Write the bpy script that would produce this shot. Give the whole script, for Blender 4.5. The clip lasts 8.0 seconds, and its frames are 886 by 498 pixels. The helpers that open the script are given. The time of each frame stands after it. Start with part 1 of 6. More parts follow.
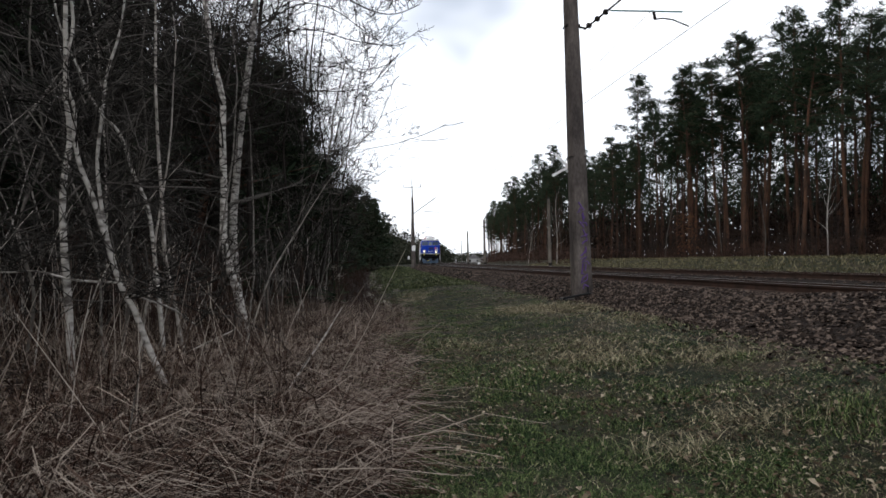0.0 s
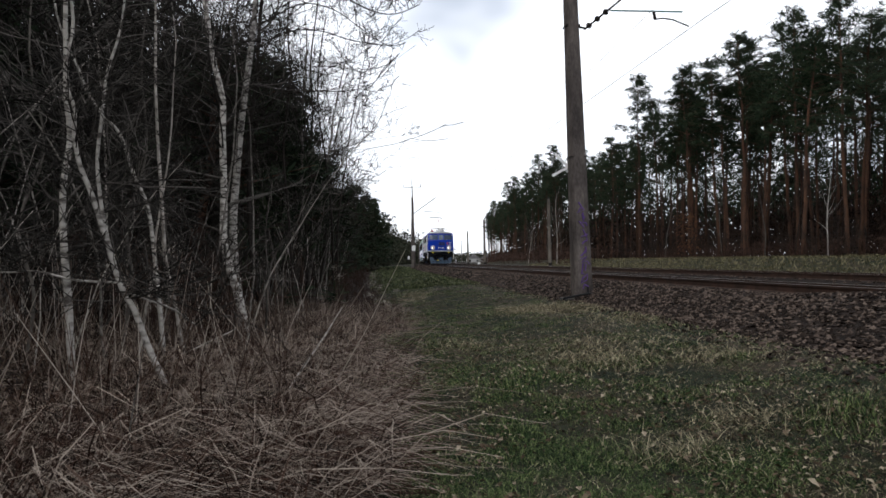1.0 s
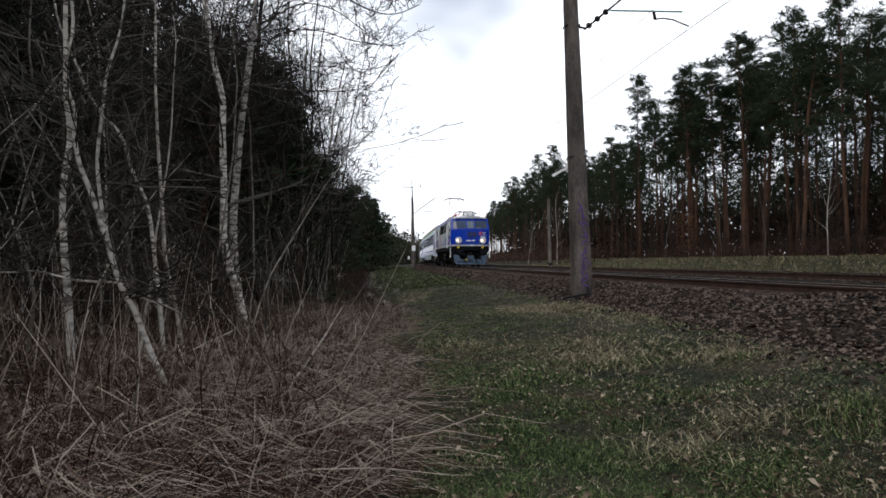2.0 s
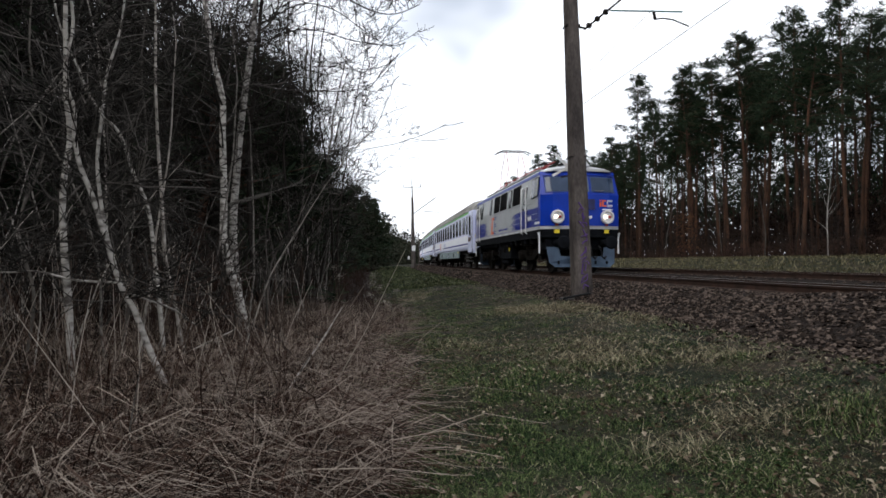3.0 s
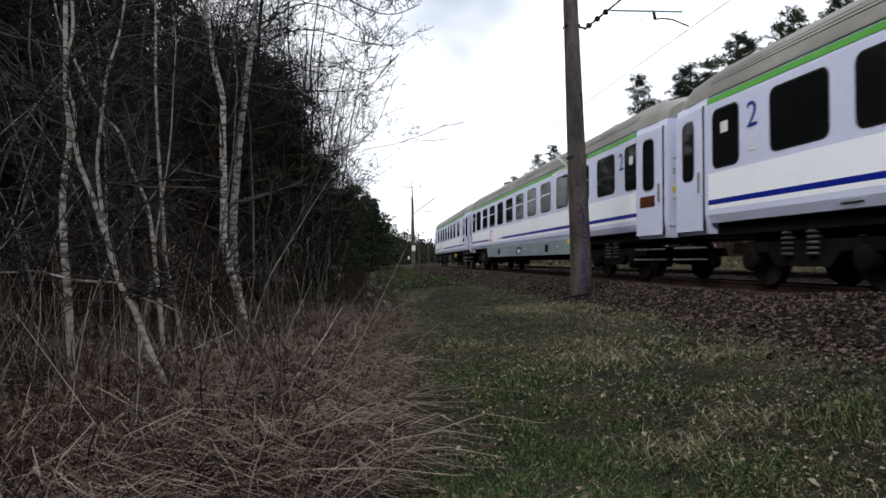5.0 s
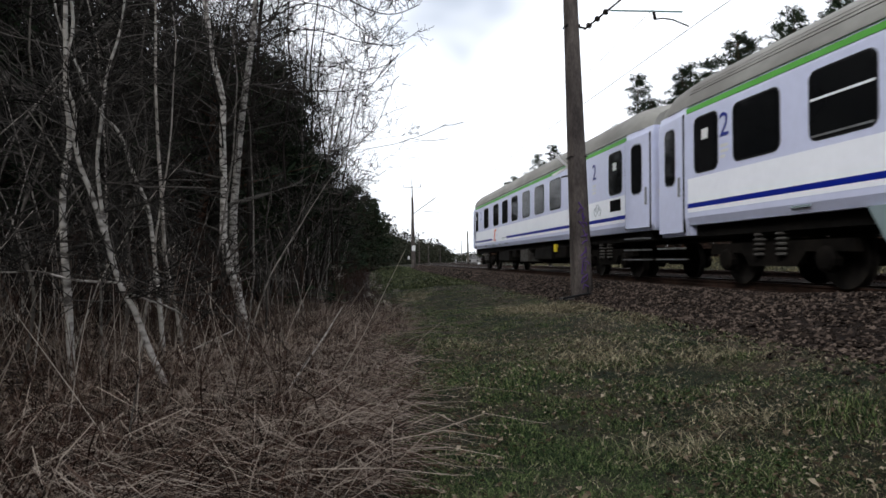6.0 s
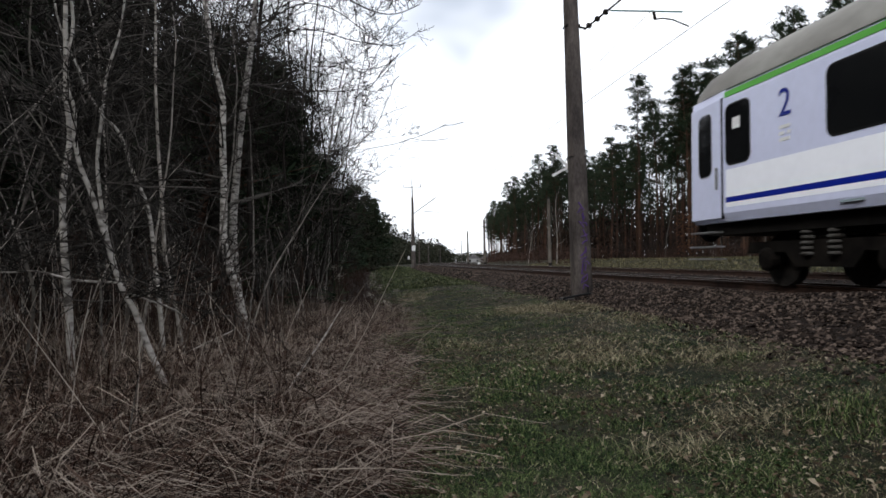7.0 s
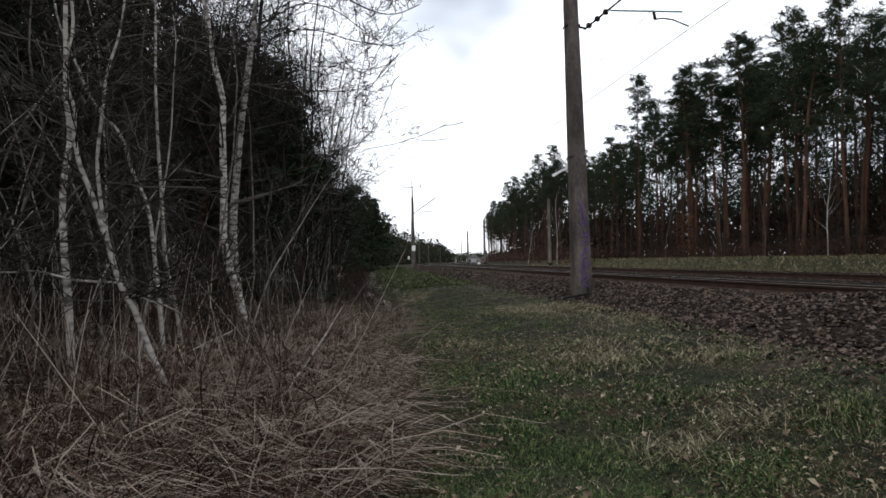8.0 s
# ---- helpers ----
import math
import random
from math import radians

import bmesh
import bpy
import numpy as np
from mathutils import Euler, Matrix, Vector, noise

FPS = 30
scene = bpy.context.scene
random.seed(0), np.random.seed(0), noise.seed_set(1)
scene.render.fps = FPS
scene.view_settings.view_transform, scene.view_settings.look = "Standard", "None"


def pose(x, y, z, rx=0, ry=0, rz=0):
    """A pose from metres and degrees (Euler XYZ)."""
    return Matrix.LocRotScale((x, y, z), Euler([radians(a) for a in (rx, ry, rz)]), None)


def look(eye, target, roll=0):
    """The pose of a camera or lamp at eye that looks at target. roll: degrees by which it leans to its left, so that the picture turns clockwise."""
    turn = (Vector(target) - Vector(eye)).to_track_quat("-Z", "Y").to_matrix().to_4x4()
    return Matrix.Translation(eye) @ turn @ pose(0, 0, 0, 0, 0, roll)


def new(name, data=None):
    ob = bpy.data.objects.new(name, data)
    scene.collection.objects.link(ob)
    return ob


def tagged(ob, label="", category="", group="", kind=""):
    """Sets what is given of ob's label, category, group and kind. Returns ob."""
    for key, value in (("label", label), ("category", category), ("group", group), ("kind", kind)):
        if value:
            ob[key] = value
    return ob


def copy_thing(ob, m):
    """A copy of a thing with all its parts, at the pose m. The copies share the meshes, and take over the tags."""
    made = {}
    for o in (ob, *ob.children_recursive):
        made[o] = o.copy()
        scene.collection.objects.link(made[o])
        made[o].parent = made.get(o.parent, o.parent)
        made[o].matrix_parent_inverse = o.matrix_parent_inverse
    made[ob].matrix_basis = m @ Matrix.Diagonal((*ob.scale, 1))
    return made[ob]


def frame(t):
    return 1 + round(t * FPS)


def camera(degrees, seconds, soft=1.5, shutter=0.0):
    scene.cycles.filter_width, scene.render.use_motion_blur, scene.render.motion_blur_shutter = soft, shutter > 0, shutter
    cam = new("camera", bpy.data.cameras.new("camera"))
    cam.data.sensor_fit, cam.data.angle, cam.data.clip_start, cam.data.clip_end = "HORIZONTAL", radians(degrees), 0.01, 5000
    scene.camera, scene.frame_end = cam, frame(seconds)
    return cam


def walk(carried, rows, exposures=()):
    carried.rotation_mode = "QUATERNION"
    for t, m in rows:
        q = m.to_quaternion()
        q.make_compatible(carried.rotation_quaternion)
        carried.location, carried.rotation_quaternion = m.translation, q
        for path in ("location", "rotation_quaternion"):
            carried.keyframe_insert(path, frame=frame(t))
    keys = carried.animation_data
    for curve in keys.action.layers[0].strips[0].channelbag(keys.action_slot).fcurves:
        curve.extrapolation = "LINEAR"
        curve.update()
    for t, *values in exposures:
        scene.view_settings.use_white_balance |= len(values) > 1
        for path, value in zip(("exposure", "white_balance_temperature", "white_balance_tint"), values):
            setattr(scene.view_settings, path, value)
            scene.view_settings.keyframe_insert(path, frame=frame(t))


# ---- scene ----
cam = camera(70.19, 8.0, soft=1.6, shutter=0.08)
EYE = (0.0, 0.0, 0.415)
STAND = look(EYE, (0.0, 50.0, 0.415 + 50 * 0.02023))
walk(cam, [(0.0, STAND), (8.0, STAND)], exposures=[(0.0, 0.0), (8.0, 0.0)])

# ---- daylight: high bright overcast ----
SUN_EL, SUN_AZ = radians(42), radians(224)
world = bpy.data.worlds.new("overcast_sky")
scene.world = world
world.use_nodes = True
wn, wl = world.node_tree.nodes, world.node_tree.links
wn.clear()
w_out = wn.new("ShaderNodeOutputWorld")
w_bg = wn.new("ShaderNodeBackground")
w_sky = wn.new("ShaderNodeTexSky")
w_sky.sky_type = "NISHITA"
w_sky.sun_disc = False
w_sky.sun_elevation, w_sky.sun_rotation = SUN_EL, SUN_AZ
w_sky.dust_density, w_sky.air_density = 3.0, 1.0
w_co = wn.new("ShaderNodeTexCoord")
w_map = wn.new("ShaderNodeMapping")
w_map.inputs["Scale"].default_value = (1.0, 1.0, 1.7)
w_map.inputs["Location"].default_value = (0.35, 0.1, -0.14)
w_map.inputs["Rotation"].default_value = (0, 0, radians(-38))
w_noise = wn.new("ShaderNodeTexNoise")
w_noise.inputs["Scale"].default_value = 1.6
w_noise.inputs["Detail"].default_value = 4.0
w_noise.inputs["Roughness"].default_value = 0.52
w_ramp = wn.new("ShaderNodeValToRGB")
w_ramp.color_ramp.elements[0].position = 0.29
w_ramp.color_ramp.elements[0].color = (5.2, 5.9, 7.1, 1)
w_ramp.color_ramp.elements[1].position = 0.44
w_ramp.color_ramp.elements[1].color = (13.2, 13.6, 14.4, 1)
w_mix = wn.new("ShaderNodeMix")
w_mix.data_type = "RGBA"
w_mix.inputs["Factor"].default_value = 0.88
wl.new(w_co.outputs["Generated"], w_map.inputs["Vector"])
wl.new(w_map.outputs["Vector"], w_noise.inputs["Vector"])
wl.new(w_noise.outputs["Fac"], w_ramp.inputs["Fac"])
wl.new(w_sky.outputs["Color"], w_mix.inputs["A"])
wl.new(w_ramp.outputs["Color"], w_mix.inputs["B"])
wl.new(w_mix.outputs["Result"], w_bg.inputs["Color"])
w_bg.inputs["Strength"].default_value = 0.115
wl.new(w_bg.outputs["Background"], w_out.inputs["Surface"])
sun_data = bpy.data.lights.new("sun", "SUN")
sun_data.energy, sun_data.angle, sun_data.color = 1.45, radians(25), (1.0, 0.96, 0.9)
sun = new("sun", sun_data)
sun.matrix_world = look((0, 0, 60), (0 - 60 * math.sin(SUN_AZ) / math.tan(SUN_EL), 0 - 60 * math.cos(SUN_AZ) / math.tan(SUN_EL), 0))


# ---- materials ----
def mat(name, c1, c2=None, scale=6.0, rough=0.75, metal=0.0, bump=0.0, spec=0.3, fine=0.25, lo=0.35, hi=0.65,
        stretch=(1, 1, 1), vary=0.0, island=0.0, coat=0.0):
    """Noise between two colours at a large and a fine scale, with relief and optional variation by object or island."""
    m = bpy.data.materials.new(name)
    m.use_nodes = True
    n, l = m.node_tree.nodes, m.node_tree.links
    b = n["Principled BSDF"]
    b.inputs["Roughness"].default_value = rough
    b.inputs["Metallic"].default_value = metal
    b.inputs["Specular IOR Level"].default_value = spec
    b.inputs["Coat Weight"].default_value = coat
    c2 = c2 or tuple(v * 0.75 for v in c1)
    co = n.new("ShaderNodeTexCoord")
    mp = n.new("ShaderNodeMapping")
    mp.inputs["Scale"].default_value = stretch
    l.new(co.outputs["Object"], mp.inputs["Vector"])
    big = n.new("ShaderNodeTexNoise")
    big.inputs["Scale"].default_value = scale
    big.inputs["Detail"].default_value = 5
    l.new(mp.outputs["Vector"], big.inputs["Vector"])
    ramp = n.new("ShaderNodeMapRange")
    ramp.inputs["From Min"].default_value, ramp.inputs["From Max"].default_value = lo, hi
    l.new(big.outputs["Fac"], ramp.inputs["Value"])
    mix = n.new("ShaderNodeMix")
    mix.data_type = "RGBA"
    mix.inputs["A"].default_value, mix.inputs["B"].default_value = (*c1, 1), (*c2, 1)
    l.new(ramp.outputs["Result"], mix.inputs["Factor"])
    small = n.new("ShaderNodeTexNoise")
    small.inputs["Scale"].default_value = scale * 9
    small.inputs["Detail"].default_value = 3
    l.new(mp.outputs["Vector"], small.inputs["Vector"])
    gain = n.new("ShaderNodeMapRange")
    gain.inputs["To Min"].default_value, gain.inputs["To Max"].default_value = 1 - fine * 1.6, 1 + fine * 1.6
    l.new(small.outputs["Fac"], gain.inputs["Value"])
    last = gain.outputs["Result"]
    for amount, node, socket in ((vary, "ShaderNodeObjectInfo", "Random"), (island, "ShaderNodeNewGeometry", "Random Per Island")):
        if amount:
            src = n.new(node)
            rng = n.new("ShaderNodeMapRange")
            rng.inputs["To Min"].default_value, rng.inputs["To Max"].default_value = 1 - amount, 1 + amount
            l.new(src.outputs[socket], rng.inputs["Value"])
            mul = n.new("ShaderNodeMath")
            mul.operation = "MULTIPLY"
            l.new(last, mul.inputs[0])
            l.new(rng.outputs["Result"], mul.inputs[1])
            last = mul.outputs[0]
    scaled = n.new("ShaderNodeVectorMath")
    scaled.operation = "SCALE"
    l.new(mix.outputs["Result"], scaled.inputs[0])
    l.new(last, scaled.inputs["Scale"])
    l.new(scaled.outputs["Vector"], b.inputs["Base Color"])
    if bump:
        bp = n.new("ShaderNodeBump")
        bp.inputs["Strength"].default_value = bump
        bp.inputs["Distance"].default_value = 0.02
        l.new(small.outputs["Fac"], bp.inputs["Height"])
        l.new(bp.outputs["Normal"], b.inputs["Normal"])
    return m


def glow(name, colour, strength):
    m = mat(name, colour, fine=0.02)
    b = m.node_tree.nodes["Principled BSDF"]
    b.inputs["Emission Color"].default_value = (*colour, 1)
    b.inputs["Emission Strength"].default_value = strength
    return m


def island_pair(name, c1, c2, c3, rough=0.8):
    """Each loose piece takes one of three tones."""
    m = bpy.data.materials.new(name)
    m.use_nodes = True
    n, l = m.node_tree.nodes, m.node_tree.links
    b = n["Principled BSDF"]
    b.inputs["Roughness"].default_value = rough
    b.inputs["Specular IOR Level"].default_value = 0.05
    g = n.new("ShaderNodeNewGeometry")
    r = n.new("ShaderNodeValToRGB")
    e = r.color_ramp.elements
    e[0].position, e[0].color = 0.0, (*c1, 1)
    e[1].position, e[1].color = 1.0, (*c3, 1)
    k = e.new(0.5)
    k.color = (*c2, 1)
    l.new(g.outputs["Random Per Island"], r.inputs["Fac"])
    l.new(r.outputs["Color"], b.inputs["Base Color"])
    return m


M_GRASS = island_pair("grass_blades", (0.006, 0.014, 0.005), (0.026, 0.05, 0.0165), (0.15, 0.178, 0.075))
M_STRAW = island_pair("dead_straw", (0.0045, 0.003, 0.0026), (0.036, 0.0175, 0.0115), (0.29, 0.245, 0.205))
M_TAN = island_pair("pale_dead_turf", (0.028, 0.023, 0.014), (0.1, 0.087, 0.054), (0.34, 0.3, 0.205))
M_LEAF = island_pair("fallen_leaves", (0.025, 0.016, 0.01), (0.085, 0.06, 0.04), (0.26, 0.22, 0.165))
M_STONE = island_pair("ballast_stone", (0.006, 0.0045, 0.004), (0.02, 0.0145, 0.012), (0.105, 0.08, 0.066))
M_NEEDLE = island_pair("pine_needles", (0.006, 0.0125, 0.007), (0.014, 0.024, 0.013), (0.034, 0.044, 0.024))
M_BED = mat("ballast_bed", (0.007, 0.0055, 0.005), (0.017, 0.0125, 0.0105), 8, 0.95, bump=0.6, spec=0.05)
M_PINE = mat("pine_bark", (0.022, 0.016, 0.013), (0.058, 0.03, 0.019), 3, 0.9, bump=0.5, stretch=(1, 1, 0.3), vary=0.45, spec=0.05)
M_BIRCH = mat("birch_bark", (0.36, 0.34, 0.315), (0.08, 0.07, 0.064), 7, 0.8, bump=0.3, lo=0.45, hi=0.64, stretch=(1, 1, 2.5), vary=0.15, spec=0.06)
M_TWIG = mat("dark_twig_bark", (0.011, 0.009, 0.008), (0.028, 0.024, 0.021), 4, 0.9, vary=0.35, spec=0.05)
M_GREYBARK = mat("grey_bark", (0.035, 0.031, 0.028), (0.09, 0.082, 0.073), 5, 0.9, bump=0.3, stretch=(1, 1, 0.5), vary=0.35, spec=0.05)
M_BRUSH = mat("red_brown_brush", (0.02, 0.011, 0.009), (0.048, 0.03, 0.023), 3, 0.9, vary=0.3, spec=0.05)
M_GREYTWIG = island_pair("grey_twigs", (0.006, 0.0055, 0.005), (0.02, 0.018, 0.016), (0.085, 0.077, 0.07))
# brown undergrowth, its tones lowered to carry the shade among the pines
M_UNDERWOOD = island_pair("shade_toned_underwood", (0.008, 0.0055, 0.0045), (0.015, 0.01, 0.008), (0.034, 0.023, 0.017))
# needles and twigs toned near black: the wood's inner shade in their colour
M_WOODSHADE = island_pair("wood_shade_tones", (0.002, 0.002, 0.0018), (0.004, 0.004, 0.0034), (0.011, 0.0105, 0.009))
M_STEM = mat("pale_sapling_bark", (0.3, 0.275, 0.25), (0.08, 0.072, 0.065), 9, 0.9, spec=0.05, vary=0.5)
M_OAKLEAF = island_pair("dry_oak_leaves", (0.07, 0.032, 0.015), (0.11, 0.05, 0.023), (0.17, 0.085, 0.04))
M_CONC = mat("weathered_concrete", (0.095, 0.083, 0.077), (0.036, 0.031, 0.03), 3.5, 0.9, bump=0.5, fine=0.4, stretch=(1, 1, 0.35), spec=0.06)
M_GRAF = mat("violet_spray_paint", (0.05, 0.02, 0.13), (0.08, 0.04, 0.14), 6, 0.7)
M_STEEL = mat("galvanised_steel", (0.3, 0.31, 0.32), (0.2, 0.2, 0.2), 8, 0.5, 0.7)
M_TEAL = mat("patinated_arm", (0.1, 0.22, 0.22), (0.07, 0.13, 0.13), 8, 0.6, 0.3)
M_DARK = mat("dark_iron", (0.012, 0.011, 0.011), (0.024, 0.021, 0.018), 6, 0.8, fine=0.2, spec=0.1)
M_RAIL = mat("rusty_rail_side", (0.022, 0.014, 0.011), (0.036, 0.021, 0.016), 5, 0.85, 0.0, spec=0.08)
M_HEAD = mat("polished_rail_head", (0.2, 0.2, 0.21), (0.14, 0.135, 0.13), 6, 0.35, 0.8)
M_SLEEPER = mat("sleeper_concrete", (0.14, 0.12, 0.1), (0.09, 0.075, 0.065), 4, 0.9, bump=0.4, spec=0.06)
M_WOOD = mat("grey_pole_wood", (0.13, 0.115, 0.1), (0.06, 0.052, 0.046), 4, 0.9, stretch=(1, 1, 0.2), bump=0.3, spec=0.06)
M_WHITE = mat("white_paint", (0.7, 0.71, 0.72), (0.6, 0.61, 0.62), 2, 0.5, fine=0.04)
M_BLUE = mat("locomotive_blue", (0.003, 0.03, 0.31), (0.0025, 0.024, 0.25), 1.5, 0.3, spec=0.16, fine=0.05)
M_NAVY = mat("stripe_navy", (0.003, 0.015, 0.21), (0.0028, 0.012, 0.175), 1.5, 0.4, spec=0.25, fine=0.05)
M_STRIPE = mat("coach_blue_stripe", (0.002, 0.014, 0.25), (0.002, 0.012, 0.21), 1.5, 0.45, spec=0.12, fine=0.05)
M_GREY = mat("locomotive_grey", (0.36, 0.385, 0.405), (0.31, 0.33, 0.345), 1.2, 0.45, fine=0.06, spec=0.4)
M_ROOF = mat("grimy_roof_grey", (0.27, 0.27, 0.255), (0.18, 0.175, 0.165), 0.8, 0.75, fine=0.1, stretch=(0.5, 1, 1), spec=0.1)
M_LROOF = mat("locomotive_roof_grey", (0.48, 0.5, 0.53), (0.36, 0.37, 0.39), 1.0, 0.55, fine=0.06)
M_COACHG = mat("coach_lilac_grey", (0.58, 0.62, 0.81), (0.54, 0.575, 0.76), 0.7, 0.4, fine=0.05, spec=0.4)
M_COACHW = mat("coach_white", (0.87, 0.9, 0.97), (0.82, 0.85, 0.93), 0.7, 0.4, fine=0.03, spec=0.4)
M_GREEN = mat("green_band", (0.1, 0.42, 0.06), (0.09, 0.36, 0.05), 1, 0.45, fine=0.04)
M_SKIRT = mat("skirt_slate", (0.22, 0.28, 0.3), (0.17, 0.22, 0.235), 0.9, 0.6, fine=0.08)
# grime black, deepened in both colours by the shade beneath the bodies
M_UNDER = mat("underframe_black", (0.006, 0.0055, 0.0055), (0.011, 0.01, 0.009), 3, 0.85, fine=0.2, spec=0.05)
M_BOGIE = mat("shade_dark_bogie", (0.005, 0.0045, 0.0042), (0.011, 0.0095, 0.0082), 4, 0.9, fine=0.25, spec=0.03)
M_RUBBER = mat("rubber_gasket", (0.01, 0.01, 0.011), None, 3, 0.6, spec=0.1)
M_GLASS = mat("tinted_glass", (0.005, 0.0055, 0.0065), (0.008, 0.0085, 0.009), 1, 0.05, spec=0.12, fine=0.02)
# bluish reflection of the sky is mixed into this glass colour
M_CABGLASS = mat("cab_glass_reflection", (0.035, 0.055, 0.1), (0.02, 0.034, 0.065), 1.4, 0.06, spec=0.2, fine=0.02)
M_ORANGE = mat("logo_orange", (0.72, 0.12, 0.02), (0.65, 0.1, 0.02), 2, 0.4, fine=0.03)
M_YELLOW = mat("yellow_plate", (0.7, 0.55, 0.03), (0.6, 0.47, 0.03), 4, 0.5, fine=0.05)
M_REDP = mat("red_paint", (0.35, 0.02, 0.02), (0.25, 0.02, 0.02), 4, 0.5)
M_PLOUGH = mat("plough_blue_grey", (0.05, 0.082, 0.13), (0.03, 0.05, 0.085), 2, 0.6, fine=0.12)
# dark beam colour, lowered further for the shade below the sill
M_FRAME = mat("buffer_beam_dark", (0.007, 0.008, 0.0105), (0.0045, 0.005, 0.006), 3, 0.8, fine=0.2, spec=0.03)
M_SILL = mat("sill_stripe_grey", (0.42, 0.43, 0.45), (0.3, 0.3, 0.3), 2, 0.5, fine=0.1)
M_LAMP = glow("lit_headlight", (1.0, 0.84, 0.62), 3.5)
M_CHROME = mat("lamp_ring_grey", (0.55, 0.57, 0.6), (0.45, 0.46, 0.48), 3, 0.35, 0.3)
M_SIGNW = mat("far_white_wall", (0.3, 0.3, 0.3), (0.22, 0.22, 0.22), 1, 0.8)
M_TILE = mat("far_roof", (0.13, 0.125, 0.13), (0.09, 0.09, 0.095), 1, 0.9)

# ---- the line: an arc past the camera ----
TH, DIST, CURVE = 0.15076, 8.2018, 0.00097


def heading(s):
    return -TH + CURVE * s


def on_line(s, u, z=0.0):
    """A place s metres along the near track from abreast of the camera, u metres beyond its centre line."""
    a = heading(s)
    return Vector((DIST * math.cos(TH) + (math.cos(TH) - math.cos(a)) / CURVE + u * math.cos(a),
                   DIST * math.sin(TH) + (math.sin(a) + math.sin(TH)) / CURVE - u * math.sin(a), z))


def along(x, y):
    """The (s, u) of a place on the plan."""
    cx, cy = (DIST + 1 / CURVE) * math.cos(TH), (DIST + 1 / CURVE) * math.sin(TH)
    return (math.atan2(y - cy, cx - x) + TH) / CURVE, 1 / CURVE - math.hypot(x - cx, y - cy)


def lerp_table(table, v):
    for (a, p), (b, q) in zip(table, table[1:]):
        if v <= b:
            return p + (q - p) * max(0.0, (v - a) / (b - a))
    return table[-1][1]


PROFILE = [(-900, -0.3), (-40, -0.4), (-14, -0.55), (-10.5, -0.72), (-8.2, -0.8), (-6.0, -0.68), (-4.8, -0.53), (-3.7, -0.45),
           (-2.5, -0.47), (9.0, -0.45), (13.0, -0.2), (15.5, 0.1), (18.5, 0.62), (21, 0.72), (40, 0.7), (900, 0.6)]


def ground_z(s, u):
    z = lerp_table(PROFILE, u)
    if u < -3:
        far = min(1.0, max(0.0, (s - 15) / 70))
        z += (-0.2 - z) * 0.65 * far * min(1.0, (-3 - u) / 1.5)
    rough = 0.0 if -3 < u < 9 else 1.0
    return z + rough * (0.07 * noise.noise((s * 0.45, u * 0.6, 0)) + 0.03 * noise.noise((s * 1.7, u * 1.9, 5)))


def ground_at(x, y):
    return ground_z(*along(x, y))


